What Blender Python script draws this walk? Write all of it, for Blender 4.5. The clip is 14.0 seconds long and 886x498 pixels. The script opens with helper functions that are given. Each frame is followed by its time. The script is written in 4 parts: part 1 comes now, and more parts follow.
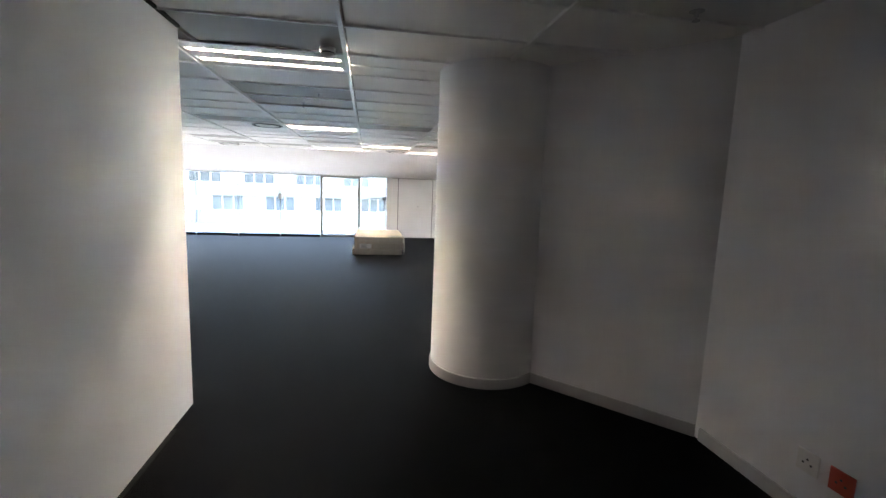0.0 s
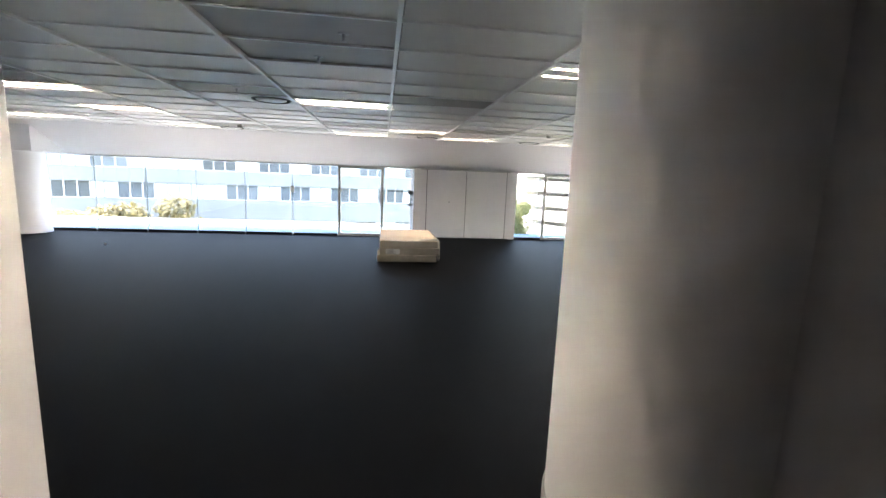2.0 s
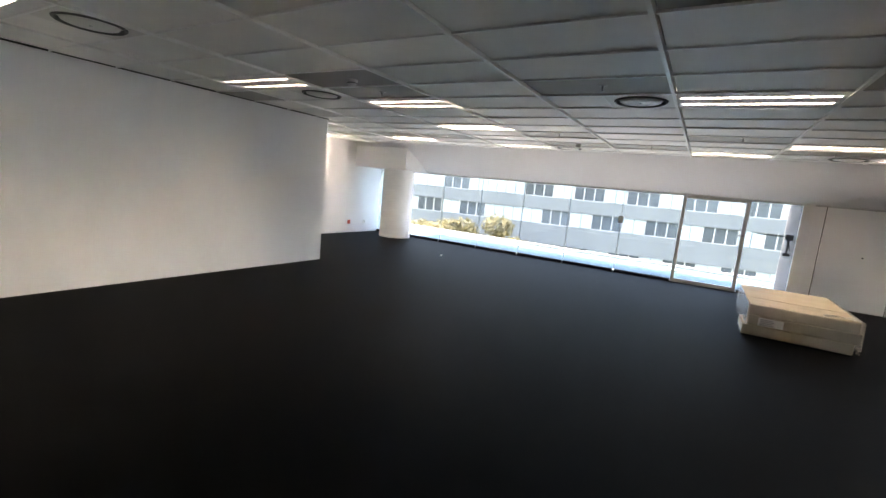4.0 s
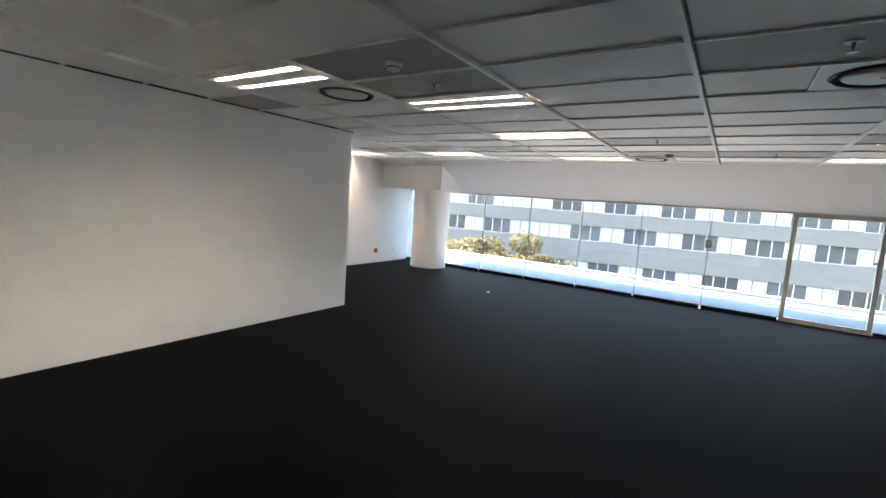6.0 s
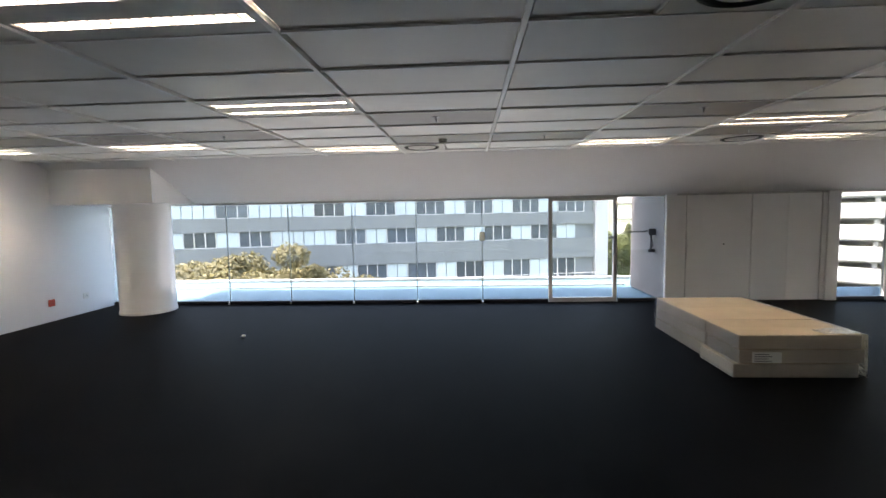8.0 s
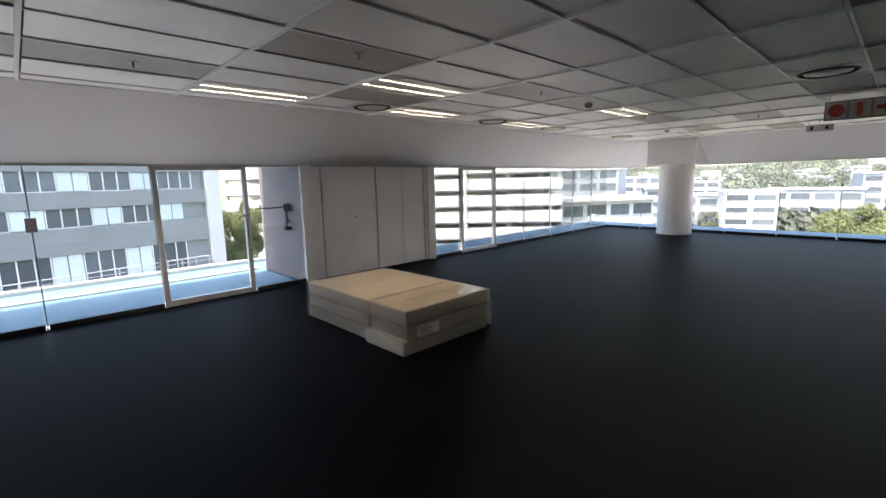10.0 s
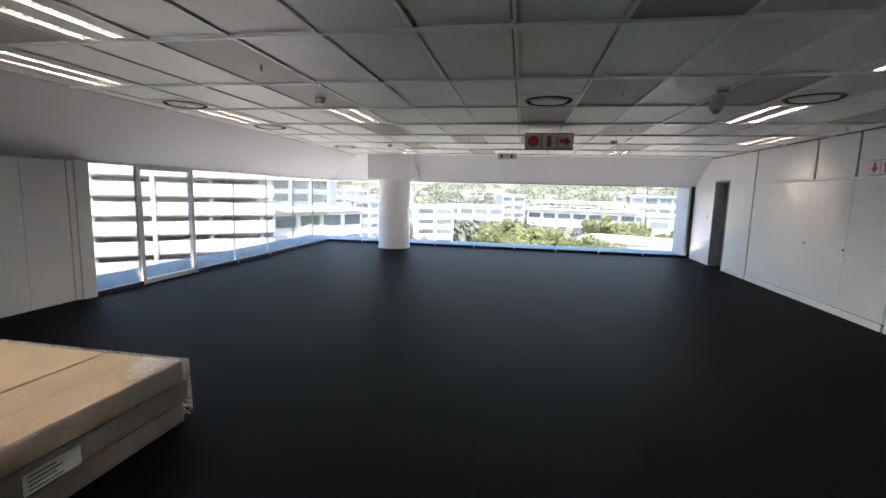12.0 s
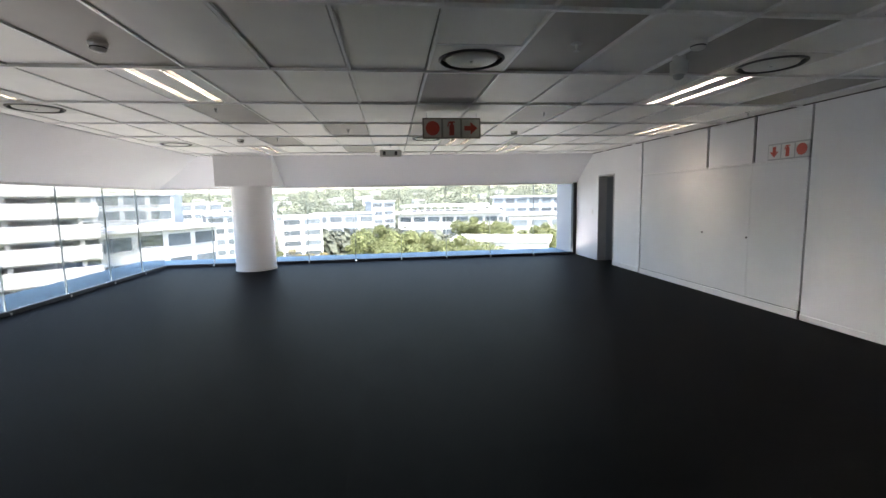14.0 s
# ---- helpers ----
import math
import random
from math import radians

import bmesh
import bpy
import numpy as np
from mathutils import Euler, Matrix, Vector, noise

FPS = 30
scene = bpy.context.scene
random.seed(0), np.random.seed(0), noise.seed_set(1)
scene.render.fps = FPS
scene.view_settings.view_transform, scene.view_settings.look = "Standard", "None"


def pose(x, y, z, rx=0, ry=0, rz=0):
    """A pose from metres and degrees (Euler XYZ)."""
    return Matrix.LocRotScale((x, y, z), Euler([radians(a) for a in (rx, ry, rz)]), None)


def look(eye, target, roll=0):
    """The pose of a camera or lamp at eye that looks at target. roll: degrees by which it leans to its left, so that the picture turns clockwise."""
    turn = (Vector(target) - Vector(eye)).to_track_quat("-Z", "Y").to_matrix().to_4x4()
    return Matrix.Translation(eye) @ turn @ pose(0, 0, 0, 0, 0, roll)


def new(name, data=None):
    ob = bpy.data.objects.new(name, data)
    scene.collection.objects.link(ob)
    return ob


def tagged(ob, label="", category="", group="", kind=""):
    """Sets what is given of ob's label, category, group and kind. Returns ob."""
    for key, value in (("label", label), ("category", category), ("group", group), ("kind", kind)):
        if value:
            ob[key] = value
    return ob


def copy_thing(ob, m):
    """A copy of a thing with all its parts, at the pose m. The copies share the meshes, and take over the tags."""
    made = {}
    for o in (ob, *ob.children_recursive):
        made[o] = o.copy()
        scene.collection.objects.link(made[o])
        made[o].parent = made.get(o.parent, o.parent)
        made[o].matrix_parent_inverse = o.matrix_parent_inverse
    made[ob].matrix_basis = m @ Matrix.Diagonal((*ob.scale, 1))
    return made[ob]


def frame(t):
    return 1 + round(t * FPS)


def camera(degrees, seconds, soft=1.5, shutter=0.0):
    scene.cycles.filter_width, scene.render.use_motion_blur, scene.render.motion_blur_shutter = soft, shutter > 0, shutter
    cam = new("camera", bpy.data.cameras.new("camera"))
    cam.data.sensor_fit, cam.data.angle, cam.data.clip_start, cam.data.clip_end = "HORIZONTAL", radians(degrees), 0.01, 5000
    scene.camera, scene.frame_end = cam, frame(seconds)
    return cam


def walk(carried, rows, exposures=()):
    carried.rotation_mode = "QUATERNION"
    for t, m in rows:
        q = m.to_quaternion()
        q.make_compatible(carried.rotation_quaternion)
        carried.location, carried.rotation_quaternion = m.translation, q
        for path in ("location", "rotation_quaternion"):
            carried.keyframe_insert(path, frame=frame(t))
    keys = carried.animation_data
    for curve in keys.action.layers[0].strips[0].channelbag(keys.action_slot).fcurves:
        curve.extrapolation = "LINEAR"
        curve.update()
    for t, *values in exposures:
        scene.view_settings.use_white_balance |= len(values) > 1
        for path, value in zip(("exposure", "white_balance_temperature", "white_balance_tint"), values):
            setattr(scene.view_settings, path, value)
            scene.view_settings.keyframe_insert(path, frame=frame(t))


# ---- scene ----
cam = camera(90.1, 14.0)
EXPOSURES = [(0.0, 5.3, 7200, 17), (2.0, 4.8, 7350, 18), (3.0, 4.1, 7350, 18), (4.0, 4.2, 7750, 18), (7.0, 3.8, 7700, 18), (9.5, 3.35, 7450, 19), (11.0, 3.65, 7200, 20), (14.0, 3.75, 7250, 18)]
PATH = [
    (0, (0.178, -8.897, 1.573), (0.515, -6.944, 1.307), 2.1),
    (0.5, (0.094, -8.411, 1.593), (0.416, -6.454, 1.330), 2.3),
    (1, (0.043, -7.962, 1.623), (0.366, -6.010, 1.327), 1.8),
    (1.5, (0.032, -7.468, 1.610), (0.366, -5.521, 1.298), 1.8),
    (2, (-0.078, -6.985, 1.631), (0.196, -5.029, 1.317), 2.3),
    (2.5, (-0.140, -6.561, 1.636), (0.065, -4.598, 1.314), 1.8),
    (3, (-0.271, -6.207, 1.615), (-0.467, -4.240, 1.314), 3.4),
    (3.5, (-0.608, -5.899, 1.577), (-1.174, -3.996, 1.332), 6.7),
    (4, (-0.809, -5.568, 1.560), (-1.800, -3.853, 1.279), 5.6),
    (4.2, (-0.860, -5.400, 1.550), (-2.041, -3.812, 1.264), 5.4),
    (6.3, (-2.270, -4.210, 1.665), (-3.285, -2.499, 1.485), 3.3),
    (6.5, (-2.347, -4.078, 1.665), (-3.227, -2.289, 1.508), 2.8),
    (6.8, (-2.440, -3.830, 1.655), (-3.088, -1.943, 1.505), 0.9),
    (7, (-2.495, -3.670, 1.654), (-3.002, -1.741, 1.505), 0.8),
    (7.2, (-2.550, -3.510, 1.655), (-2.988, -1.567, 1.500), 0.8),
    (9.3, (-2.715, -1.885, 1.575), (-1.851, -0.105, 1.290), -3.2),
    (9.5, (-2.697, -1.815, 1.572), (-1.650, -0.136, 1.279), -2.7),
    (10, (-2.532, -1.535, 1.573), (-1.166, -0.106, 1.271), -1.4),
    (10.5, (-2.346, -1.312, 1.597), (-0.753, -0.131, 1.335), 1.2),
    (11, (-2.106, -1.128, 1.626), (-0.318, -0.276, 1.345), -1.0),
    (11.5, (-1.790, -0.922, 1.602), (0.111, -0.367, 1.327), -0.4),
    (12, (-1.488, -0.693, 1.581), (0.465, -0.347, 1.325), 1.5),
    (12.5, (-1.147, -0.555, 1.578), (0.838, -0.530, 1.334), -0.8),
    (13, (-0.765, -0.503, 1.567), (1.214, -0.660, 1.326), -0.5),
    (13.5, (-0.425, -0.371, 1.518), (1.555, -0.548, 1.297), 0.7),
    (14, (-0.012, -0.289, 1.529), (1.962, -0.513, 1.303), -1.1),
]
walk(cam, [(t, look(eye, target, roll)) for t, eye, target, roll in PATH], EXPOSURES)

# ---- world and sun ----
SUN_EL, SUN_AZ = radians(60), radians(262)      # azimuth clockwise from +y
world = bpy.data.worlds.new("world")
scene.world = world
world.use_nodes = True
wn = world.node_tree.nodes
sky = wn.new("ShaderNodeTexSky")
sky.sky_type, sky.sun_disc = "NISHITA", False
sky.sun_elevation, sky.sun_rotation = SUN_EL, SUN_AZ
sky.dust_density = 2.5
world.node_tree.links.new(sky.outputs[0], wn["Background"].inputs[0])
wn["Background"].inputs[1].default_value = 0.15
sun = new("sun", bpy.data.lights.new("sun", "SUN"))
sun.data.energy, sun.data.angle, sun.data.color = 2.0, radians(0.5), (1.0, 0.95, 0.87)
sun_dir = Vector((math.sin(SUN_AZ) * math.cos(SUN_EL), math.cos(SUN_AZ) * math.cos(SUN_EL), math.sin(SUN_EL)))
sun.matrix_world = look(sun_dir * 60, (0, 0, 0))
TUBE_GLOW = 20.0
# fill lamps for daylight thrown up by the terrace and the street, a low strip added in each window opening
for name, eye, inward, length in (("window_daylight_west", (-3.55, 5.262, 0.022), (0, -1, 0.3), 7.6), ("window_daylight_north", (7.45, 5.262, 0.022), (0, -1, 0.3), 7.5), ("window_daylight_east", (11.342, 0.0, 0.03), (-1, 0, 0.25), 10.0)):
    strip = new(name, bpy.data.lights.new(name, "AREA"))
    strip.data.shape, strip.data.color = "RECTANGLE", (0.985, 0.985, 1.0)
    strip.data.size, strip.data.size_y = length, 0.02
    strip.data.energy = 0.85 * length
    strip.matrix_world = look(eye, Vector(eye) + Vector(inward))


# ---- materials ----
def mat(name, color, rough=0.6, metal=0.0, var=0.06, scale=3.0, bump=0.0, bump_scale=60.0, fine=0.0, spec=0.5, sheen=0.0, obj_var=0.0, island=0.0):
    """A painted or solid surface: base colour with two scales of variation and fine relief."""
    m = bpy.data.materials.new(name)
    m.use_nodes = True
    nt = m.node_tree
    b = nt.nodes["Principled BSDF"]
    b.inputs["Roughness"].default_value, b.inputs["Metallic"].default_value = rough, metal
    b.inputs["Specular IOR Level"].default_value = spec
    b.inputs["Sheen Weight"].default_value = sheen
    co = nt.nodes.new("ShaderNodeTexCoord")
    last = None

    def factor(socket, amount):
        """A brightness factor round 1 from a 0..1 value."""
        r = nt.nodes.new("ShaderNodeMapRange")
        r.inputs["To Min"].default_value, r.inputs["To Max"].default_value = 1 - amount, 1 + amount
        nt.links.new(socket, r.inputs["Value"])
        return r.outputs["Result"]

    def times(a, c):
        if a is None:
            return c
        x = nt.nodes.new("ShaderNodeMath")
        x.operation = "MULTIPLY"
        nt.links.new(a, x.inputs[0])
        nt.links.new(c, x.inputs[1])
        return x.outputs[0]

    def grain(sc, detail):
        n = nt.nodes.new("ShaderNodeTexNoise")
        n.inputs["Scale"].default_value, n.inputs["Detail"].default_value = sc, detail
        nt.links.new(co.outputs["Object"], n.inputs["Vector"])
        return n.outputs["Fac"]

    if var:
        last = times(last, factor(grain(scale, 5), var * 2.2))
    if fine:
        last = times(last, factor(grain(bump_scale, 3), fine * 2.2))
    if obj_var:
        last = times(last, factor(nt.nodes.new("ShaderNodeObjectInfo").outputs["Random"], obj_var))
    if island:
        last = times(last, factor(nt.nodes.new("ShaderNodeNewGeometry").outputs["Random Per Island"], island))
    if last is None:
        b.inputs["Base Color"].default_value = (*color, 1)
    else:
        mix = nt.nodes.new("ShaderNodeVectorMath")
        mix.operation = "SCALE"
        mix.inputs[0].default_value = color
        nt.links.new(last, mix.inputs["Scale"])
        nt.links.new(mix.outputs[0], b.inputs["Base Color"])
    if bump:
        bp = nt.nodes.new("ShaderNodeBump")
        bp.inputs["Strength"].default_value, bp.inputs["Distance"].default_value = bump, 0.004
        nt.links.new(grain(bump_scale, 3), bp.inputs["Height"])
        nt.links.new(bp.outputs[0], b.inputs["Normal"])
    return m


def glass_mat(name, tint, gloss=0.5, rough=0.0):
    """Clear glazing: see-through, with a mirror gloss that grows at grazing angles."""
    m = bpy.data.materials.new(name)
    m.use_nodes = True
    nt = m.node_tree
    nt.nodes.remove(nt.nodes["Principled BSDF"])
    tr, gl, mx = (nt.nodes.new("ShaderNode" + k) for k in ("BsdfTransparent", "BsdfGlossy", "MixShader"))
    fr, mu = nt.nodes.new("ShaderNodeFresnel"), nt.nodes.new("ShaderNodeMath")
    tr.inputs[0].default_value = (*tint, 1)
    gl.inputs["Roughness"].default_value = rough
    mu.operation = "MULTIPLY"
    mu.inputs[1].default_value = gloss
    nt.links.new(fr.outputs[0], mu.inputs[0])
    nt.links.new(mu.outputs[0], mx.inputs[0])
    nt.links.new(tr.outputs[0], mx.inputs[1])
    nt.links.new(gl.outputs[0], mx.inputs[2])
    nt.links.new(mx.outputs[0], nt.nodes["Material Output"].inputs[0])
    return m


def film_mat(name):
    """Stretch film: mostly clear, with crumpled glints."""
    m = glass_mat(name, (0.96, 0.96, 0.955), 1.9, 0.14)
    nt = m.node_tree
    co, n, bp = (nt.nodes.new("ShaderNode" + k) for k in ("TexCoord", "TexNoise", "Bump"))
    n.inputs["Scale"].default_value, n.inputs["Detail"].default_value, n.inputs["Distortion"].default_value = 9, 4, 2.5
    bp.inputs["Strength"].default_value, bp.inputs["Distance"].default_value = 0.9, 0.03
    nt.links.new(co.outputs["Object"], n.inputs["Vector"])
    nt.links.new(n.outputs["Fac"], bp.inputs["Height"])
    for node in nt.nodes:
        if node.type == "BSDF_GLOSSY":
            nt.links.new(bp.outputs[0], node.inputs["Normal"])
    return m


def glow_mat(name, color, strength):
    m = bpy.data.materials.new(name)
    m.use_nodes = True
    b = m.node_tree.nodes["Principled BSDF"]
    b.inputs["Base Color"].default_value = (0.8, 0.8, 0.8, 1)
    b.inputs["Emission Color"].default_value, b.inputs["Emission Strength"].default_value = (*color, 1), strength
    return m


M_WALL = mat("wall_paint", (0.82, 0.82, 0.83), 0.62, var=0.025, scale=0.9, bump=0.12, bump_scale=180, fine=0.015)
M_PANEL = mat("panel_paint", (0.74, 0.74, 0.745), 0.5, var=0.03, scale=1.6, bump=0.06, bump_scale=120)
M_SKIRT = mat("skirting_paint", (0.45, 0.45, 0.45), 0.5, var=0.06, scale=6)
M_WHITE_TRIM = mat("white_trim_paint", (0.8, 0.8, 0.8), 0.4, var=0.04, scale=8)
M_TILE = mat("enamelled_ceiling_tile", (0.93, 0.92, 0.895), 0.5, metal=0.15, var=0.05, scale=2.0, bump=0.1, bump_scale=220, fine=0.04, island=0.03, spec=1.0)
M_DARK_TILE = mat("grey_metal_ceiling_tile", (0.42, 0.405, 0.38), 0.5, metal=0.15, var=0.06, scale=3, bump=0.12, bump_scale=260, fine=0.05, island=0.04)
M_TEE = mat("ceiling_tee_enamel", (0.96, 0.955, 0.945), 0.3, var=0.03)
M_CARPET = mat("carpet_pile", (0.0021, 0.0024, 0.0031), 0.5, var=0.25, scale=1.2, bump=0.9, bump_scale=420, fine=0.3, spec=0.015, obj_var=0.4, island=0.4)
M_CARPET_BASE = mat("carpet_underlay", (0.003, 0.003, 0.0035), 0.95, var=0.1, scale=20)
M_ALU = mat("anodised_aluminium", (0.66, 0.65, 0.62), 0.4, metal=0.15, var=0.04, scale=10)
M_STEEL = mat("brushed_steel", (0.5, 0.5, 0.5), 0.32, metal=1.0, var=0.05, scale=30)
M_DARK_STEEL = mat("dark_galvanised_steel", (0.13, 0.13, 0.14), 0.45, metal=0.6, var=0.08, scale=20)
M_BLACK = mat("black_rubber_channel", (0.012, 0.013, 0.016), 0.6, var=0.1, scale=12)
M_SEAL = mat("grey_silicone", (0.2, 0.24, 0.24), 0.5, var=0.1, scale=20)
M_GAP = mat("dark_panel_gap", (0.025, 0.025, 0.025), 0.8, var=0.1)
M_PLASTIC = mat("white_plastic", (0.75, 0.74, 0.71), 0.35, var=0.03, scale=20)
M_DARK_PLASTIC = mat("dark_plastic", (0.04, 0.04, 0.045), 0.4, var=0.05)
M_REFLECTOR = mat("louvre_aluminium", (0.75, 0.75, 0.74), 0.2, metal=1.0, var=0.03)
M_LOUVRE = mat("louvre_blade_enamel", (0.2, 0.2, 0.195), 0.4, metal=0.2, var=0.05, scale=20)
M_RED = mat("sign_red", (0.55, 0.06, 0.03), 0.5, var=0.05, scale=20)
M_SIGN = mat("sign_white", (0.72, 0.68, 0.62), 0.5, var=0.04, scale=20)
M_SIGN_GREY = mat("sign_backing", (0.34, 0.31, 0.27), 0.5, var=0.06, scale=20)
M_SOCKET_RED = mat("red_socket_plastic", (0.5, 0.045, 0.02), 0.4, var=0.04)
M_CARD = mat("cardboard", (0.5, 0.395, 0.265), 0.75, var=0.07, scale=2.5, bump=0.2, bump_scale=90, fine=0.05, obj_var=0.06)
M_CARD_SIDE = mat("cardboard_side", (0.58, 0.505, 0.41), 0.75, var=0.08, scale=4, bump=0.25, bump_scale=70, fine=0.06, obj_var=0.06)
M_LABEL = mat("paper_label", (0.75, 0.74, 0.72), 0.6, var=0.04, scale=30)
M_INK = mat("label_print", (0.1, 0.1, 0.1), 0.6, var=0.05)
M_GLASS = glass_mat("window_glass", (0.72, 0.755, 0.765), 0.55)
M_FILM = film_mat("stretch_film")
M_TUBE = glow_mat("fluorescent_tube", (1.0, 0.9, 0.74), TUBE_GLOW)
M_TUBE_DIM = glow_mat("dim_fluorescent_tube", (1.0, 0.9, 0.74), 0.25)
M_TUBE_LOW = glow_mat("low_fluorescent_tube", (1.0, 0.9, 0.74), 6.0)
M_LEDGE = mat("terrace_membrane", (0.12, 0.225, 0.285), 0.7, var=0.08, scale=2.0, bump=0.2, bump_scale=40, fine=0.05)
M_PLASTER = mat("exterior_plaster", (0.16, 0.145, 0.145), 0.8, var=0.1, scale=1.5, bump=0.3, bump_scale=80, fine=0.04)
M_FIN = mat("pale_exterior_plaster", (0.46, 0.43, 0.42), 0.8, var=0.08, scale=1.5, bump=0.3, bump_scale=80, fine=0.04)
M_CONCRETE = mat("concrete", (0.34, 0.335, 0.32), 0.85, var=0.12, scale=0.4, bump=0.3, bump_scale=20, fine=0.06)
M_OFFICE_BAND = mat("office_spandrel", (0.21, 0.225, 0.225), 0.75, var=0.08, scale=0.3, fine=0.05, bump_scale=4)
M_WHITE_RENDER = mat("white_render", (0.52, 0.52, 0.52), 0.75, var=0.05, scale=0.25, fine=0.04, bump_scale=3)
M_BLIND = mat("white_blind_panel", (0.52, 0.59, 0.6), 0.5, var=0.05, scale=0.5, obj_var=0.08)
M_FAR_GLASS = mat("dark_office_glass", (0.09, 0.11, 0.125), 0.15, var=0.2, scale=0.7, obj_var=0.35)
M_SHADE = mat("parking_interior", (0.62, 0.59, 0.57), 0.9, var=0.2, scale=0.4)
M_ROOF = mat("flat_roof", (0.36, 0.36, 0.355), 0.85, var=0.12, scale=0.2)
M_GREY_METAL = mat("grey_cladding", (0.3, 0.33, 0.36), 0.5, var=0.08, scale=0.5)
M_GROUND = mat("ground_cover", (0.13, 0.145, 0.085), 0.95, var=0.35, scale=0.02, fine=0.25, bump_scale=0.3)
M_ASPHALT = mat("asphalt", (0.06, 0.06, 0.06), 0.9, var=0.15, scale=0.3)
M_LEAF = mat("leaves", (0.15, 0.17, 0.07), 0.6, var=0.3, scale=0.25, island=0.35)
M_LEAF_DRY = mat("yellowing_leaves", (0.2, 0.175, 0.085), 0.65, var=0.3, scale=0.25, island=0.35)
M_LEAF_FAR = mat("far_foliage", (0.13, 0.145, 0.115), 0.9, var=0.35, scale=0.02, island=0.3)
for leaf_mat in (M_LEAF, M_LEAF_DRY, M_LEAF_FAR):
    # light passes through the leaves
    nt = leaf_mat.node_tree
    b = nt.nodes["Principled BSDF"]
    tl, mx = nt.nodes.new("ShaderNodeBsdfTranslucent"), nt.nodes.new("ShaderNodeMixShader")
    mx.inputs[0].default_value = 0.4
    nt.links.new(b.inputs["Base Color"].links[0].from_socket, tl.inputs[0])
    nt.links.new(b.outputs[0], mx.inputs[1])
    nt.links.new(tl.outputs[0], mx.inputs[2])
    nt.links.new(mx.outputs[0], nt.nodes["Material Output"].inputs[0])
M_BARK = mat("bark", (0.12, 0.09, 0.06), 0.9, var=0.2, scale=3, bump=0.5, bump_scale=30)


# ---- building helpers ----
def boxes_mesh(name, boxes, mats, bevel=0.0):
    """One mesh of axis-aligned boxes (x0, y0, z0, x1, y1, z1[, material index])."""
    me = bpy.data.meshes.new(name)
    v, f, mi = [], [], []
    for b in boxes:
        x0, y0, z0, x1, y1, z1 = b[:6]
        n = len(v)
        v += [(x0, y0, z0), (x1, y0, z0), (x1, y1, z0), (x0, y1, z0), (x0, y0, z1), (x1, y0, z1), (x1, y1, z1), (x0, y1, z1)]
        f += [tuple(n + k for k in q) for q in ((0, 3, 2, 1), (4, 5, 6, 7), (0, 1, 5, 4), (1, 2, 6, 5), (2, 3, 7, 6), (3, 0, 4, 7))]
        mi += [b[6] if len(b) > 6 else 0] * 6
    me.from_pydata(v, [], f)
    for m in mats:
        me.materials.append(m)
    me.polygons.foreach_set("material_index", mi)
    if bevel:
        bm = bmesh.new()
        bm.from_mesh(me)
        bmesh.ops.bevel(bm, geom=bm.edges[:], offset=bevel, segments=2, affect="EDGES", profile=0.5)
        bm.to_mesh(me)
        bm.free()
    me.update()
    return me


def bx(name, boxes, material, parent=None, label="", bevel=0.0):
    mats = material if isinstance(material, list) else [material]
    ob = new(name, boxes_mesh(name, boxes if isinstance(boxes[0], (tuple, list)) else [boxes], mats, bevel))
    ob.parent = parent
    return tagged(ob, label)


def part(name, bm, material, parent=None, label="", smooth=False):
    """Links a bmesh as one mesh object under a thing or a part."""
    me = bpy.data.meshes.new(name)
    for p in bm.faces:
        p.smooth = smooth
    bm.to_mesh(me)
    bm.free()
    me.materials.append(material)
    ob = new(name, me)
    ob.parent = parent
    return tagged(ob, label)


def lathe(profile, n=32):
    """A bmesh turned round z from (radius, height) points."""
    bm = bmesh.new()
    rings = []
    for r, z in profile:
        if r < 1e-6:
            rings.append([bm.verts.new((0, 0, z))])
        else:
            rings.append([bm.verts.new((r * math.cos(2 * math.pi * k / n), r * math.sin(2 * math.pi * k / n), z)) for k in range(n)])
    for a, b in zip(rings, rings[1:]):
        for k in range(n):
            q = [a[k % len(a)], a[(k + 1) % len(a)], b[(k + 1) % len(b)], b[k % len(b)]]
            q = list(dict.fromkeys(q))
            if len(q) > 2:
                bm.faces.new(q)
    bmesh.ops.recalc_face_normals(bm, faces=bm.faces[:])
    return bm


def prism(points, axis, a, b):
    """A bmesh: a polygon of 2D points pushed from a to b along an axis ('x': points are y, z; 'y': x, z; 'z': x, y)."""
    bm = bmesh.new()

    def place(p, s):
        return {"x": (s, p[0], p[1]), "y": (p[0], s, p[1]), "z": (p[0], p[1], s)}[axis]

    lo = [bm.verts.new(place(p, a)) for p in points]
    hi = [bm.verts.new(place(p, b)) for p in points]
    n = len(points)
    bm.faces.new(lo)
    bm.faces.new(hi)
    for k in range(n):
        bm.faces.new((lo[k], lo[(k + 1) % n], hi[(k + 1) % n], hi[k]))
    bmesh.ops.recalc_face_normals(bm, faces=bm.faces[:])
    return bm


def rod(points, radius, n=10):
    """A bmesh tube along straight runs between points."""
    bm = bmesh.new()
    for p, q in zip(points, points[1:]):
        p, q = Vector(p), Vector(q)
        m = Matrix.Translation((p + q) / 2) @ (q - p).to_track_quat("Z", "Y").to_matrix().to_4x4()
        bmesh.ops.create_cone(bm, cap_ends=True, segments=n, radius1=radius, radius2=radius, depth=(q - p).length + radius, matrix=m)
    return bm


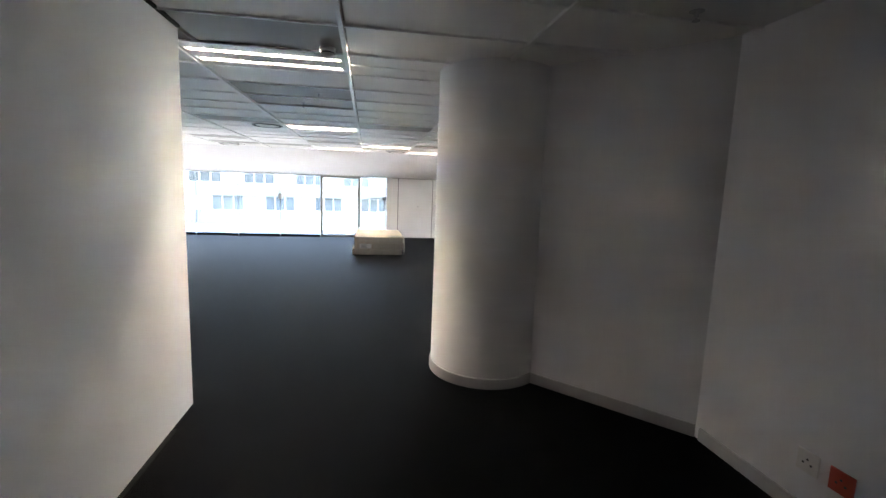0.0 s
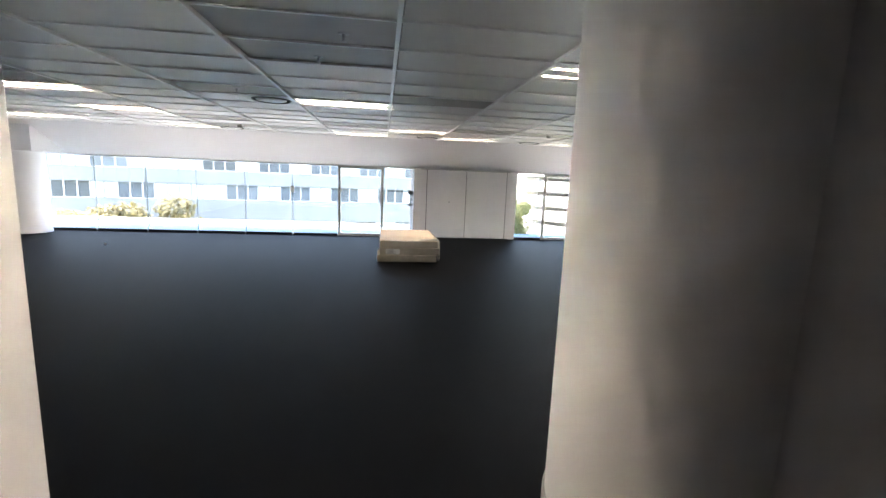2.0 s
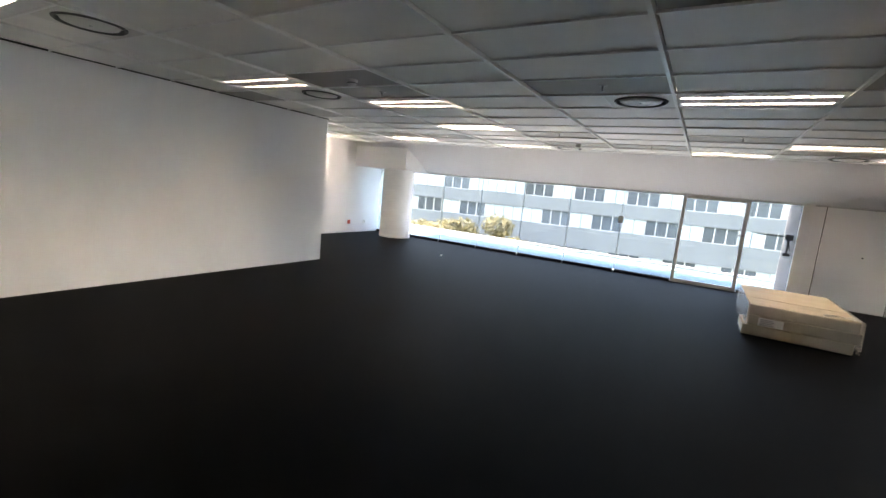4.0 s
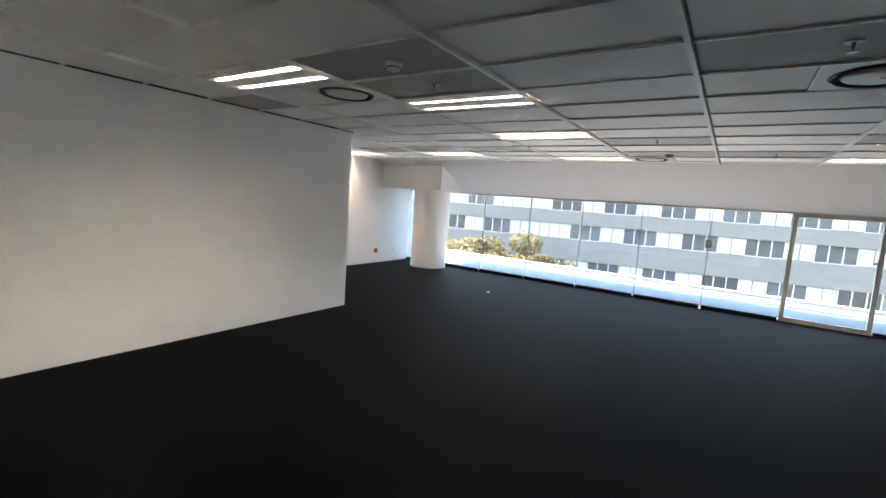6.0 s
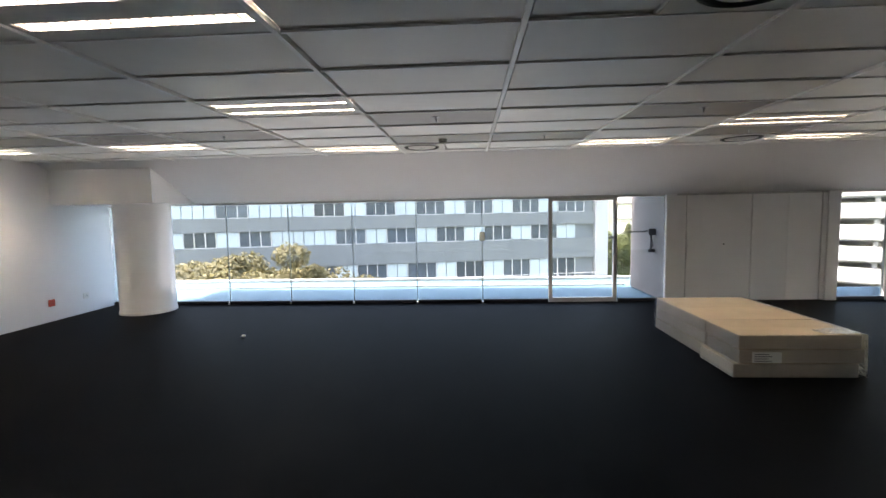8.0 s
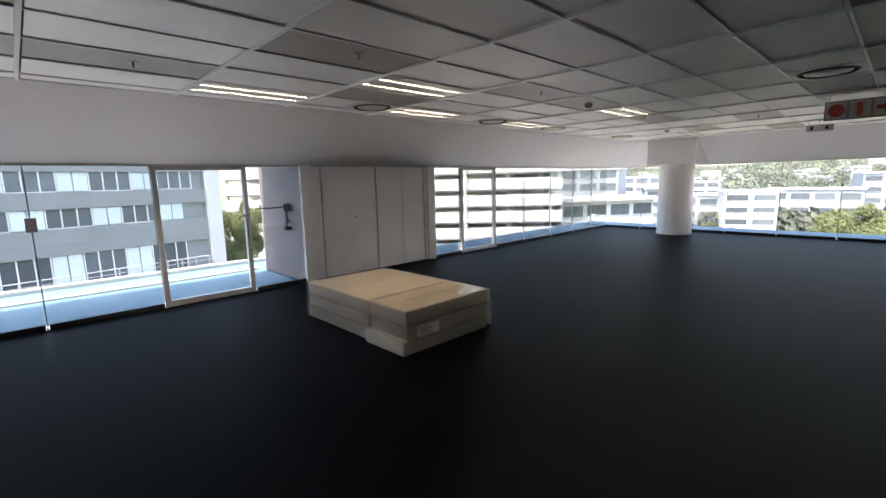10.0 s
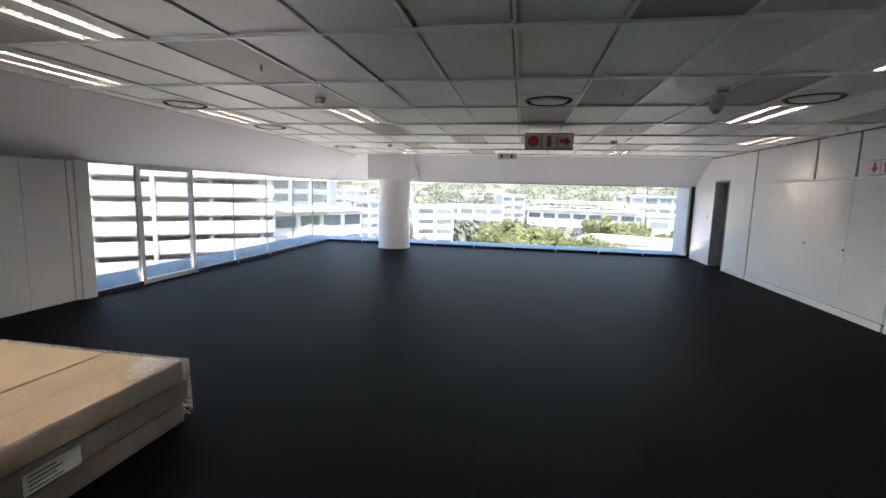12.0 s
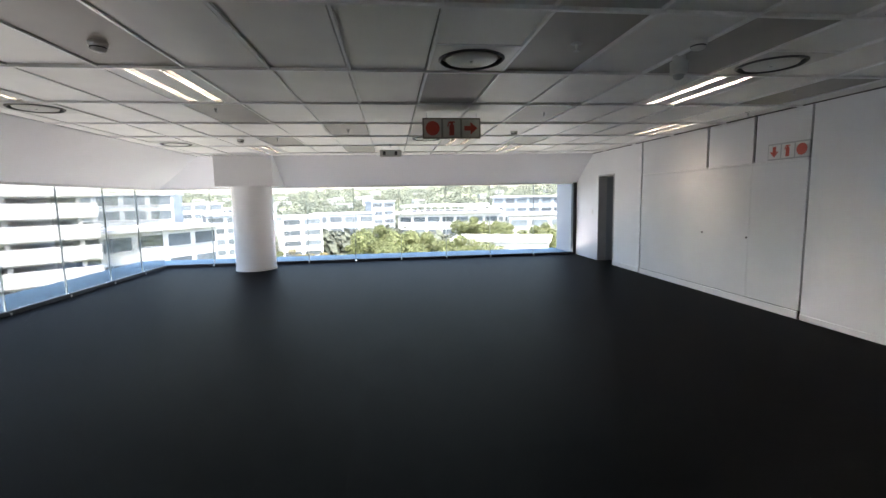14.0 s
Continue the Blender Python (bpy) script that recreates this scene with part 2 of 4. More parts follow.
def thing(name, m, label, category, group="", kind=""):
    ob = new(name)
    ob.matrix_world = m
    ob.empty_display_size = 0.2
    return tagged(ob, label, category, group, kind)


# ---- plan ----
CEIL, HEAD = 2.53, 1.885
NORTH, EAST, SOUTH, WEST = 5.2, 11.28, -5.115, -9.45
JUT_X, JUT_Y = -6.815, 0.3
PASS_W, PASS_E, PASS_S = -1.03, 2.35, -11.0
SLOPE_N, SLOPE_E = 3.85, 10.25

# ---- large structure ----
S = "structure"
floor = bx("floor", [(WEST - 0.2, -11.2, -0.3, EAST + 0.05, NORTH + 0.03, -0.006)], M_CARPET_BASE)
tagged(floor, "black carpet tile floor of an empty office", "floor", kind=S)
# unseen slab and overhang, sized to keep the sun out and shade the terrace
tagged(bx("roof_slab", [(WEST - 0.3, -11.3, 2.62, EAST + 1.0, NORTH + 1.35, 3.0)], M_CONCRETE), "unseen concrete slab over the office ceiling, overhanging to shade the terrace", "roof slab", kind=S)

walls = [
    ("wall_west", [(WEST - 0.2, JUT_Y - 0.1, 0, WEST, NORTH + 0.2, 2.62)], "white painted wall beside the window column"),
    ("wall_jut", [(WEST - 0.2, SOUTH - 0.63, 0, JUT_X, JUT_Y, 2.62)], "white painted wall block that juts into the office"),
    ("wall_south_west", [(JUT_X - 0.1, -5.9, 0, PASS_W - 0.15, -5.68, 2.62)], "white painted wall behind the carpeted room"),
    ("wall_passage_west", [(PASS_W - 0.15, PASS_S, 0, PASS_W, -5.68, 2.62)], "white painted wall end beside the passage"),
    ("wall_passage_east", [(PASS_E, PASS_S, 0, PASS_E + 0.15, -6.46, 2.62)], "white painted passage wall with grey skirting"),
    ("wall_passage_end", [(PASS_W - 0.2, PASS_S - 0.2, 0, PASS_E + 0.2, PASS_S, 2.62)], "white painted wall closing the passage"),
]
for name, bs, label in walls:
    tagged(bx(name, bs, M_WALL), label, "wall", kind=S)

diag = [(1.45, -5.45), (PASS_E, -6.46), (PASS_E + 0.15, -6.46), (PASS_E + 0.15, -6.26), (1.63, -5.3)]
tagged(part("wall_passage_slant", prism(diag, "z", 0, 2.62), M_WALL), "white painted slanting wall behind the round column", "wall", kind=S)

# south wall with the door opening and the panelled storage front
DOOR_X0, DOOR_X1, DOOR_H = 9.2, 9.96, 2.0
PAN_X0, PAN_X1 = 4.66, 8.16
south = bx("wall_south", [
    (1.3, SOUTH - 0.2, 0, PAN_X0 - 0.008, SOUTH, 2.62),
    (PAN_X1 + 0.008, SOUTH - 0.2, 0, DOOR_X0, SOUTH, 2.62),
    (DOOR_X1, SOUTH - 0.2, 0, EAST + 0.2, SOUTH, 2.62),
    (DOOR_X0, SOUTH - 0.2, DOOR_H, DOOR_X1, SOUTH, 2.62),
], M_WALL)
tagged(south, "white painted wall with a dark doorway and flush storage panels", "wall", kind=S)
bx("panel_backing", [(PAN_X0 - 0.008, SOUTH - 0.2, 0, PAN_X1 + 0.008, SOUTH - 0.03, 2.62)], M_GAP, south)
g = 0.022
for x0, x1, z0, z1 in ((PAN_X0, 5.5, 0.1, 1.9), (5.5, PAN_X1, 0.1, 1.9), (PAN_X0, 5.48, 1.93, CEIL), (5.48, 6.36, 1.93, CEIL), (6.36, PAN_X1, 1.93, CEIL)):
    thin = 0.0015 if z0 < 1 else g
    a = x0 + (g if x0 == PAN_X0 else thin)
    b = x1 - (g if x1 == PAN_X1 else thin)
    bx("panel", [(a, SOUTH - 0.03, z0, b, SOUTH - 0.004, z1)], M_PANEL, south, bevel=0.002)
bx("rail", [(PAN_X0 + g, SOUTH - 0.03, 1.902, PAN_X1 - g, SOUTH + 0.012, 1.928)], M_WHITE_TRIM, south, "white horizontal cover strip")
for x, z in ((5.53, 0.92), (6.41, 0.93)):
    k = part("panel_lock", lathe([(0, 0.012), (0.012, 0.012), (0.014, 0)], 16), M_DARK_PLASTIC, south, "small dark lock")
    k.matrix_local = pose(x, SOUTH - 0.004, z, -90)
for x0, x1 in ((PAN_X1 + 0.01, DOOR_X0 - 0.004), (PAN_X0 + g, PAN_X1 - g)):
    bx("baseboard", [(x0, SOUTH - 0.002, 0, x1, SOUTH + 0.014, 0.095)], M_WHITE_TRIM, south, bevel=0.003)
bx("baseboard", [(1.7, SOUTH - 0.002, 0, PAN_X0 - 0.01, SOUTH + 0.012, 0.07)], M_WHITE_TRIM, south, bevel=0.003)
bx("door_lining", [(DOOR_X0 - 0.001, SOUTH - 0.21, 0, DOOR_X0 + 0.03, SOUTH + 0.008, DOOR_H - 0.03), (DOOR_X1 - 0.03, SOUTH - 0.21, 0, DOOR_X1 + 0.001, SOUTH + 0.008, DOOR_H - 0.03),
                   (DOOR_X0 - 0.001, SOUTH - 0.21, DOOR_H - 0.03, DOOR_X1 + 0.001, SOUTH + 0.008, DOOR_H + 0.001)], M_SKIRT, south, "grey metal door lining")
# dim room behind the doorway
tagged(bx("wall_store", [(8.2, -7.6, 0, 8.4, SOUTH - 0.2, 2.62), (10.9, -7.6, 0, 11.1, SOUTH - 0.2, 2.62), (8.2, -7.8, 0, 11.1, -7.6, 2.62)], M_WALL), "plain walls of the dim store behind the doorway", "wall", kind=S)
leaf = thing("store_door", pose(DOOR_X1 - 0.035, SOUTH - 0.21, 0, 0, 0, -97), "grey door standing open into the dim store", "door", kind=S)
bx("door_leaf", [(-0.02, -0.022, 0.01, 0.02 + 0.68, 0.022, 1.955)], M_GREY_METAL, leaf, bevel=0.003)
switch = thing("light_switch", pose(10.25, SOUTH, 1.15), "white plastic light switch on the wall by the doorway", "light switch")
bx("plate", [(-0.035, 0, -0.06, 0.035, 0.009, 0.06)], M_PLASTIC, switch, bevel=0.003)
bx("rocker", [(-0.012, 0.009, -0.02, 0.012, 0.014, 0.02)], M_PLASTIC, switch, bevel=0.002)

# passage skirting
for name, pts in (("skirting_slant", [(1.435, -5.455), (PASS_E - 0.012, -6.465), (PASS_E + 0.01, -6.45), (1.46, -5.44)]),):
    tagged(part(name, prism(pts, "z", 0, 0.085), M_SKIRT), "grey skirting along the slanting wall", "skirting", kind=S)
tagged(bx("skirting_passage", [(PASS_E - 0.014, PASS_S, 0, PASS_E + 0.002, -6.5, 0.085)], M_SKIRT, bevel=0.003), "grey skirting along the passage wall", "skirting", kind=S)

# sloped bulkheads over the glazing
bn = part("bulkhead_north", prism([(SLOPE_N, CEIL), (NORTH - 0.06, HEAD), (NORTH + 0.3, HEAD), (NORTH + 0.3, 2.62), (SLOPE_N, 2.62)], "x", WEST - 0.1, EAST + 0.24), M_WALL)
be = part("bulkhead_east", prism([(SLOPE_E, CEIL), (EAST - 0.06, HEAD), (EAST + 0.25, HEAD), (EAST + 0.25, 2.62), (SLOPE_E, 2.62)], "y", SOUTH - 0.2, NORTH + 0.29), M_WALL)
for o in (bn, be):
    tagged(o, "white painted sloping bulkhead above the window band", "bulkhead", kind=S)
for name, b in (("column_cap_west", (WEST, 4.03, HEAD - 0.006, -7.72, NORTH + 0.02, 2.62)), ("column_cap_east", (10.14, 2.28, HEAD - 0.006, EAST + 0.02, 3.5, 2.62))):
    tagged(bx(name, [b], M_WALL, bevel=0.004), "white boxed bulkhead over a round column", "bulkhead", kind=S)


def column(x, y, r, top, skirt, label, skirt_mat):
    c = thing("column", pose(x, y, 0), label, "column", kind=S)
    part("shaft", lathe([(0, 0), (r, 0), (r, top), (0, top)], 72), M_WALL, c, smooth=True)
    part("skirting", lathe([(r - 0.002, 0), (r + 0.012, 0), (r + 0.012, skirt - 0.004), (r + 0.009, skirt), (r - 0.002, skirt)], 72), skirt_mat, c)
    for o in c.children:
        mod = o.modifiers.new("edges", "EDGE_SPLIT")
        mod.split_angle = radians(40)
    return c


column(1.23, -5.17, 0.48, 2.62, 0.085, "white round column with grey skirting at the passage mouth", M_SKIRT)
column(-8.38, 4.66, 0.43, HEAD, 0.05, "white round column before the window", M_WHITE_TRIM)
column(10.5, 2.84, 0.43, HEAD, 0.06, "white round column before the corner window", M_WHITE_TRIM)

# ---- ceiling: tiles on a 1.2 x 0.6 grid with white tees ----
LIGHTS = [(-5, -4), (-5, -8), (-4, -2), (-4, 1), (-4, 5), (-6, 4), (-8, 4), (-1, -2), (-1, -9), (1, -6), (0, 3), (1, 5), (-1, 5), (3, 2), (3, -6), (5, -8), (6, -3), (7, 3), (7, -5), (3, 5)]
DIFFUSERS = [(-1.5, -2), (-5.1, -3), (-5.1, -7), (3.3, -2), (3.3, -6), (-3.3, 5), (0.9, 5), (3.3, 5), (5.1, 5), (8.1, 5), (7.5, -2)]
DARK = {(-4, -3), (-4, -4), (-2, -3), (0, -3), (2, -3), (-3, 2), (-1, 2), (1, 2), (2, 2), (4, 2), (-3, 4), (-2, 4), (-1, -6), (-1, -7), (-1, -10), (3, -2), (-6, -3),
        (2, -5), (4, -4), (5, 0), (6, 2), (3, -8), (-6, 3), (-5, 3), (-7, 3), (0, 4), (5, -2), (7, 0), (6, -5), (-2, -10)}
regions = [(JUT_X, SOUTH, SLOPE_E, SLOPE_N), (WEST, JUT_Y, JUT_X, SLOPE_N), (JUT_X, -5.68, PASS_W, SOUTH), (PASS_W, PASS_S, PASS_E, SOUTH)]
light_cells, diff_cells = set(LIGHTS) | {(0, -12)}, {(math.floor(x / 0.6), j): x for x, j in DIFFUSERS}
tiles = []
for rx0, ry0, rx1, ry1 in regions:
    for i in range(math.floor(rx0 / 1.2), math.ceil(rx1 / 1.2)):
        for j in range(math.floor(ry0 / 0.6), math.ceil(ry1 / 0.6)):
            if (i, j) in light_cells:
                continue
            halves = [h for h in (2 * i, 2 * i + 1) if (h, j) not in diff_cells]
            for x0, x1 in ([(1.2 * i, 1.2 * i + 1.2)] if len(halves) == 2 else [(0.6 * h, 0.6 * h + 0.6) for h in halves]):
                x0, x1, y0, y1 = max(x0, rx0), min(x1, rx1), max(0.6 * j, ry0), min(0.6 * j + 0.6, ry1)
                if x1 - x0 > 0.03 and y1 - y0 > 0.03:
                    d = 0.0025 * ((i * 7 + j * 13) % 3)
                    tiles.append((x0 + 0.028, y0 + 0.024, CEIL + 0.006 + d, x1 - 0.013, y1 - 0.008, CEIL + 0.035, 1 if (i, j) in DARK else 0))
    for i in range(math.ceil(rx0 / 1.2), math.floor(rx1 / 1.2) + 1):
        tiles.append((1.2 * i - 0.014, ry0, CEIL - 0.012, 1.2 * i + 0.014, ry1, CEIL + 0.03, 2))
    for j in range(math.ceil(ry0 / 0.6), math.floor(ry1 / 0.6) + 1):
        for i in range(math.floor(rx0 / 1.2), math.ceil(rx1 / 1.2)):
            a, b = max(rx0, 1.2 * i + 0.017), min(rx1, 1.2 * i + 1.2 - 0.017)
            if b > a:
                tiles.append((a, 0.6 * j - 0.01, CEIL - 0.004, b, 0.6 * j + 0.01, CEIL + 0.03, 2))
for x, j in DIFFUSERS:
    side = x + 0.3 if abs((x + 0.3) / 1.2 - round((x + 0.3) / 1.2)) > 0.1 else x - 0.3
    tiles.append((side - 0.008, 0.6 * j + 0.008, CEIL + 0.002, side + 0.008, 0.6 * j + 0.592, CEIL + 0.03, 2))
ceiling = new("ceiling", boxes_mesh("ceiling", tiles, [M_TILE, M_DARK_TILE, M_TEE]))
tagged(ceiling, "suspended ceiling of satin pale metal tiles with some grey ones", "ceiling", kind=S)
# wall angle trim
tagged(bx("trim", [(JUT_X, -5.66, CEIL - 0.004, JUT_X + 0.022, JUT_Y, CEIL + 0.02), (PASS_W, -11, CEIL - 0.004, PASS_W + 0.02, -5.7, CEIL + 0.02),
                   (1.6, SOUTH, CEIL - 0.004, SLOPE_E, SOUTH + 0.02, CEIL + 0.02)], M_GAP), "thin shadow trim where the ceiling meets the walls", "trim", kind=S)

# ---- glazing ----
def glazing(name, axis, line, joints, z0, z1, label, skip=()):
    """A band of frameless panes along an axis at a line, with thin joints, a head frame, a black floor channel and small clamps."""
    w = thing(name, Matrix(), label, "window", kind=S)

    def put(a0, a1, d0, d1, c0, c1):
        return (a0, line + d0, c0, a1, line + d1, c1) if axis == "x" else (line + d0, a0, c0, line + d1, a1, c1)

    a, b = joints[0], joints[-1]
    bx("window_frame", [put(a, b, -0.05, 0.05, z1, HEAD + 0.004)], M_WHITE_TRIM, w, "white head frame")
    for p, q in zip(joints, joints[1:]):
        if (p, q) in skip:
            continue
        o = bx("pane", [put(p + 0.004, q - 0.004, -0.006, 0.006, z0, z1)], M_GLASS, w)
        o.visible_shadow = False
        bx("floor_channel", [put(p + 0.02, q - 0.02, -0.07, -0.012, 0, 0.06)], M_BLACK, w, "black floor channel")
    for p in joints[1:-1]:
        bx("joint", [put(p - 0.006, p + 0.006, -0.009, 0.009, 0.01, z1)], M_SEAL, w, "dark silicone joint")
        bx("clamp", [put(p - 0.012, p + 0.012, -0.075, 0.02, 0, 0.03)], M_ALU, w, "small metal glass clamp")
    return w


Z1 = 1.853
west_joints = [WEST, -8.36, -7.18, -6.0, -4.81, -3.63, -2.44, -1.255, -0.065, 0.76]
win1 = glazing("window_1", "x", NORTH, west_joints, 0.012, Z1, "frameless window band looking onto an office building", skip=((-1.255, -0.065),))
east_joints_n = [3.64, 4.45, 5.62, 6.8, 8.0, 9.2, 10.3, EAST]
win2 = glazing("window_2", "x", NORTH, east_joints_n, 0.012, Z1, "frameless window band looking onto a white parking building", skip=((4.45, 5.62),))
win3 = glazing("window_3", "y", EAST, [SOUTH, -3.97, -2.81, -1.66, -0.5, 0.65, 1.8, 2.93, 4.06, NORTH], 0.012, Z1, "frameless window band looking over trees and the city")
bx("patch_lock", [(-2.49, NORTH - 0.03, 1.12, -2.39, NORTH + 0.02, 1.28)], M_ALU, win1, "small grey patch lock", bevel=0.004)


def glass_door(name, x0, x1, label, handle_x=None):
    d = thing(name, pose(x0, NORTH, 0), label, "door", kind=S)
    w = x1 - x0
    for n, b in (("stile", (0, -0.045, 0, 0.062, 0.03, Z1)), ("stile", (w - 0.062, -0.045, 0, w, 0.03, Z1)),
                 ("bottom_rail", (0.062, -0.045, 0, w - 0.062, 0.03, 0.075)), ("top_rail", (0.062, -0.045, Z1 - 0.05, w - 0.062, 0.03, Z1))):
        bx(n, [b], M_ALU, d, bevel=0.003)
    o = bx("pane", [(0.062, -0.012, 0.075, w - 0.062, 0.0, Z1 - 0.05)], M_GLASS, d)
    o.visible_shadow = False
    if handle_x is not None:
        hx = handle_x
        part("door_handle", rod([(hx, -0.05, 0.84), (hx, -0.1, 0.86), (hx, -0.1, 1.5), (hx, -0.05, 1.52)], 0.011), M_STEEL, d, "steel pull bar", smooth=True)
        bx("latch", [(hx - 0.05, -0.07, 1.13), ][0] + (hx + 0.05, -0.045, 1.17), M_STEEL, d, bevel=0.003)
    return d


glass_door("door_1", -1.255, -0.065, "glazed aluminium door in the window band, closed", 1.12)
glass_door("door_2", 4.45, 5.62, "glazed aluminium door leaf in the window band, closed")

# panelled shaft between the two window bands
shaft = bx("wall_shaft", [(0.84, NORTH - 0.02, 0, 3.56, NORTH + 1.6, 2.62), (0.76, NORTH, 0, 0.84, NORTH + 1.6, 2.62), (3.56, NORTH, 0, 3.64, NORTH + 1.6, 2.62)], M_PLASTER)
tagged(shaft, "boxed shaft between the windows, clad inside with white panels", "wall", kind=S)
for x0, x1, y, z1, n in ((0.755, 0.93, -0.085, HEAD, "post"), (3.44, 3.635, -0.085, HEAD, "post")):
    bx(n, [(x0, NORTH + y, 0, x1, NORTH - 0.02, z1)], M_PANEL, shaft, "white painted post", bevel=0.003)
for x0, x1 in ((0.93, 1.1), (1.118, 2.19), (2.208, 2.8), (2.804, 3.34), (3.36, 3.44)):
    bx("panel", [(x0, NORTH - 0.06, 0.012, x1, NORTH - 0.027, HEAD - 0.03)], M_PANEL, shaft, bevel=0.002)
bx("panel_backing", [(0.93, NORTH - 0.026, 0.005, 3.44, NORTH - 0.0205, HEAD - 0.03)], M_GAP, shaft)
bx("panel_head", [(0.93, NORTH - 0.07, HEAD - 0.028, 3.44, NORTH - 0.02, HEAD)], M_SKIRT, shaft, "grey shadow strip over the panels")
k = part("panel_lock", lathe([(0, 0.012), (0.012, 0.012), (0.014, 0)], 16), M_DARK_PLASTIC, shaft, "small dark lock")
k.matrix_local = pose(1.74, NORTH - 0.06, 1.0, 90)
tagged(bx("window_post", [(EAST - 0.1, SOUTH + 0.0, 0, EAST + 0.03, SOUTH + 0.09, HEAD)], M_BLACK), "black metal post at the window's end", "post", kind=S)

# steel stay arm on the outside of the shaft, by the glass door
arm = thing("stay_arm", pose(0.76, 5.62, 1.2), "grey steel stay arm fixed to the outer plaster wall", "bracket")
bx("base_box", [(-0.13, -0.07, -0.05, 0, 0.07, 0.07)], M_DARK_STEEL, arm, bevel=0.006)
part("post", rod([(-0.06, 0, -0.05), (-0.06, 0, -0.33)], 0.02), M_DARK_STEEL, arm, smooth=True)
part("brace", rod([(-0.05, 0, -0.1), (-0.005, 0.02, -0.26)], 0.009), M_DARK_STEEL, arm, smooth=True)
bx("foot", [(-0.12, -0.04, -0.37, 0, 0.04, -0.31)], M_DARK_STEEL, arm, bevel=0.005)
part("rod", rod([(-0.13, -0.02, 0.02), (-0.4, -0.2, 0.02), (-0.62, -0.3, 0.03)], 0.011), M_DARK_STEEL, arm, "thin horizontal rod", smooth=True)

# ---- ceiling lights ----
def ceiling_light():
    t = thing("ceiling_light", pose(0, 0, CEIL), "recessed fluorescent ceiling light with two louvred slots, lit", "ceiling light", "lights in the ceiling grid")
    slots = (-0.125, 0.125)
    fr = [(-0.592, -0.292, 0.001, 0.592, -0.165, 0.012), (-0.592, -0.085, 0.001, 0.592, 0.085, 0.012), (-0.592, 0.165, 0.001, 0.592, 0.292, 0.012)]
    for y in slots:
        fr += [(-0.592, y - 0.04, 0.001, -0.56, y + 0.04, 0.012), (0.56, y - 0.04, 0.001, 0.592, y + 0.04, 0.012)]
    bx("housing", fr + [(-0.592, -0.292, 0.1, 0.592, 0.292, 0.104)], M_WHITE_TRIM, t)
    for y in slots:
        tr = part("reflector", prism([(y - 0.042, 0.012), (y - 0.028, 0.085), (y + 0.028, 0.085), (y + 0.042, 0.012), (y + 0.045, 0.012), (y + 0.031, 0.088), (y - 0.031, 0.088), (y - 0.045, 0.012)], "x", -0.56, 0.56), M_REFLECTOR, t)
        bm = rod([(-0.54, y, 0.06), (0.54, y, 0.06)], 0.013, 8)
        part("tube", bm, M_TUBE, t, "glowing fluorescent tube", smooth=True)
        bx("louvre", [(-0.55 + 0.05 * k, y - 0.037, 0.003, -0.541 + 0.05 * k, y + 0.037, 0.04) for k in range(23)], M_LOUVRE, t, "row of small aluminium louvre blades")["kind"] = "stuff"
    return t


first = ceiling_light()
LOW, low_tubes = {(5, -8), (3, 2), (0, 3), (1, 5), (-1, 5), (7, 3), (6, -3), (7, -5), (3, 5), (-4, 5)}, {}
dim = copy_thing(first, pose(0.6, -6.9, CEIL))
tagged(dim, "recessed ceiling light in the passage, its tubes barely glowing")
for o in dim.children:
    if o.name.startswith("tube"):
        o.data = o.data.copy()
        o.data.materials[0] = M_TUBE_DIM
# unseen fitting added behind the walk's start, to brighten the west passage wall
rear_fill = copy_thing(first, pose(-0.45, -10.2, CEIL))
for o in rear_fill.children:
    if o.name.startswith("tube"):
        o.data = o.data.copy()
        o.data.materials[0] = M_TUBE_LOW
for n, (i, j) in enumerate(LIGHTS):
    m = pose(1.2 * i + 0.6, 0.6 * j + 0.3, CEIL)
    if n:
        o = copy_thing(first, m)
        if (i, j) in LOW:
            tagged(o, "recessed ceiling light with two louvred slots, glowing weakly")
            for p in o.children:
                if p.name.startswith("tube"):
                    p.data = low_tubes.setdefault(p.data.name, p.data.copy())
                    p.data.materials[0] = M_TUBE_LOW
    else:
        first.matrix_world = m


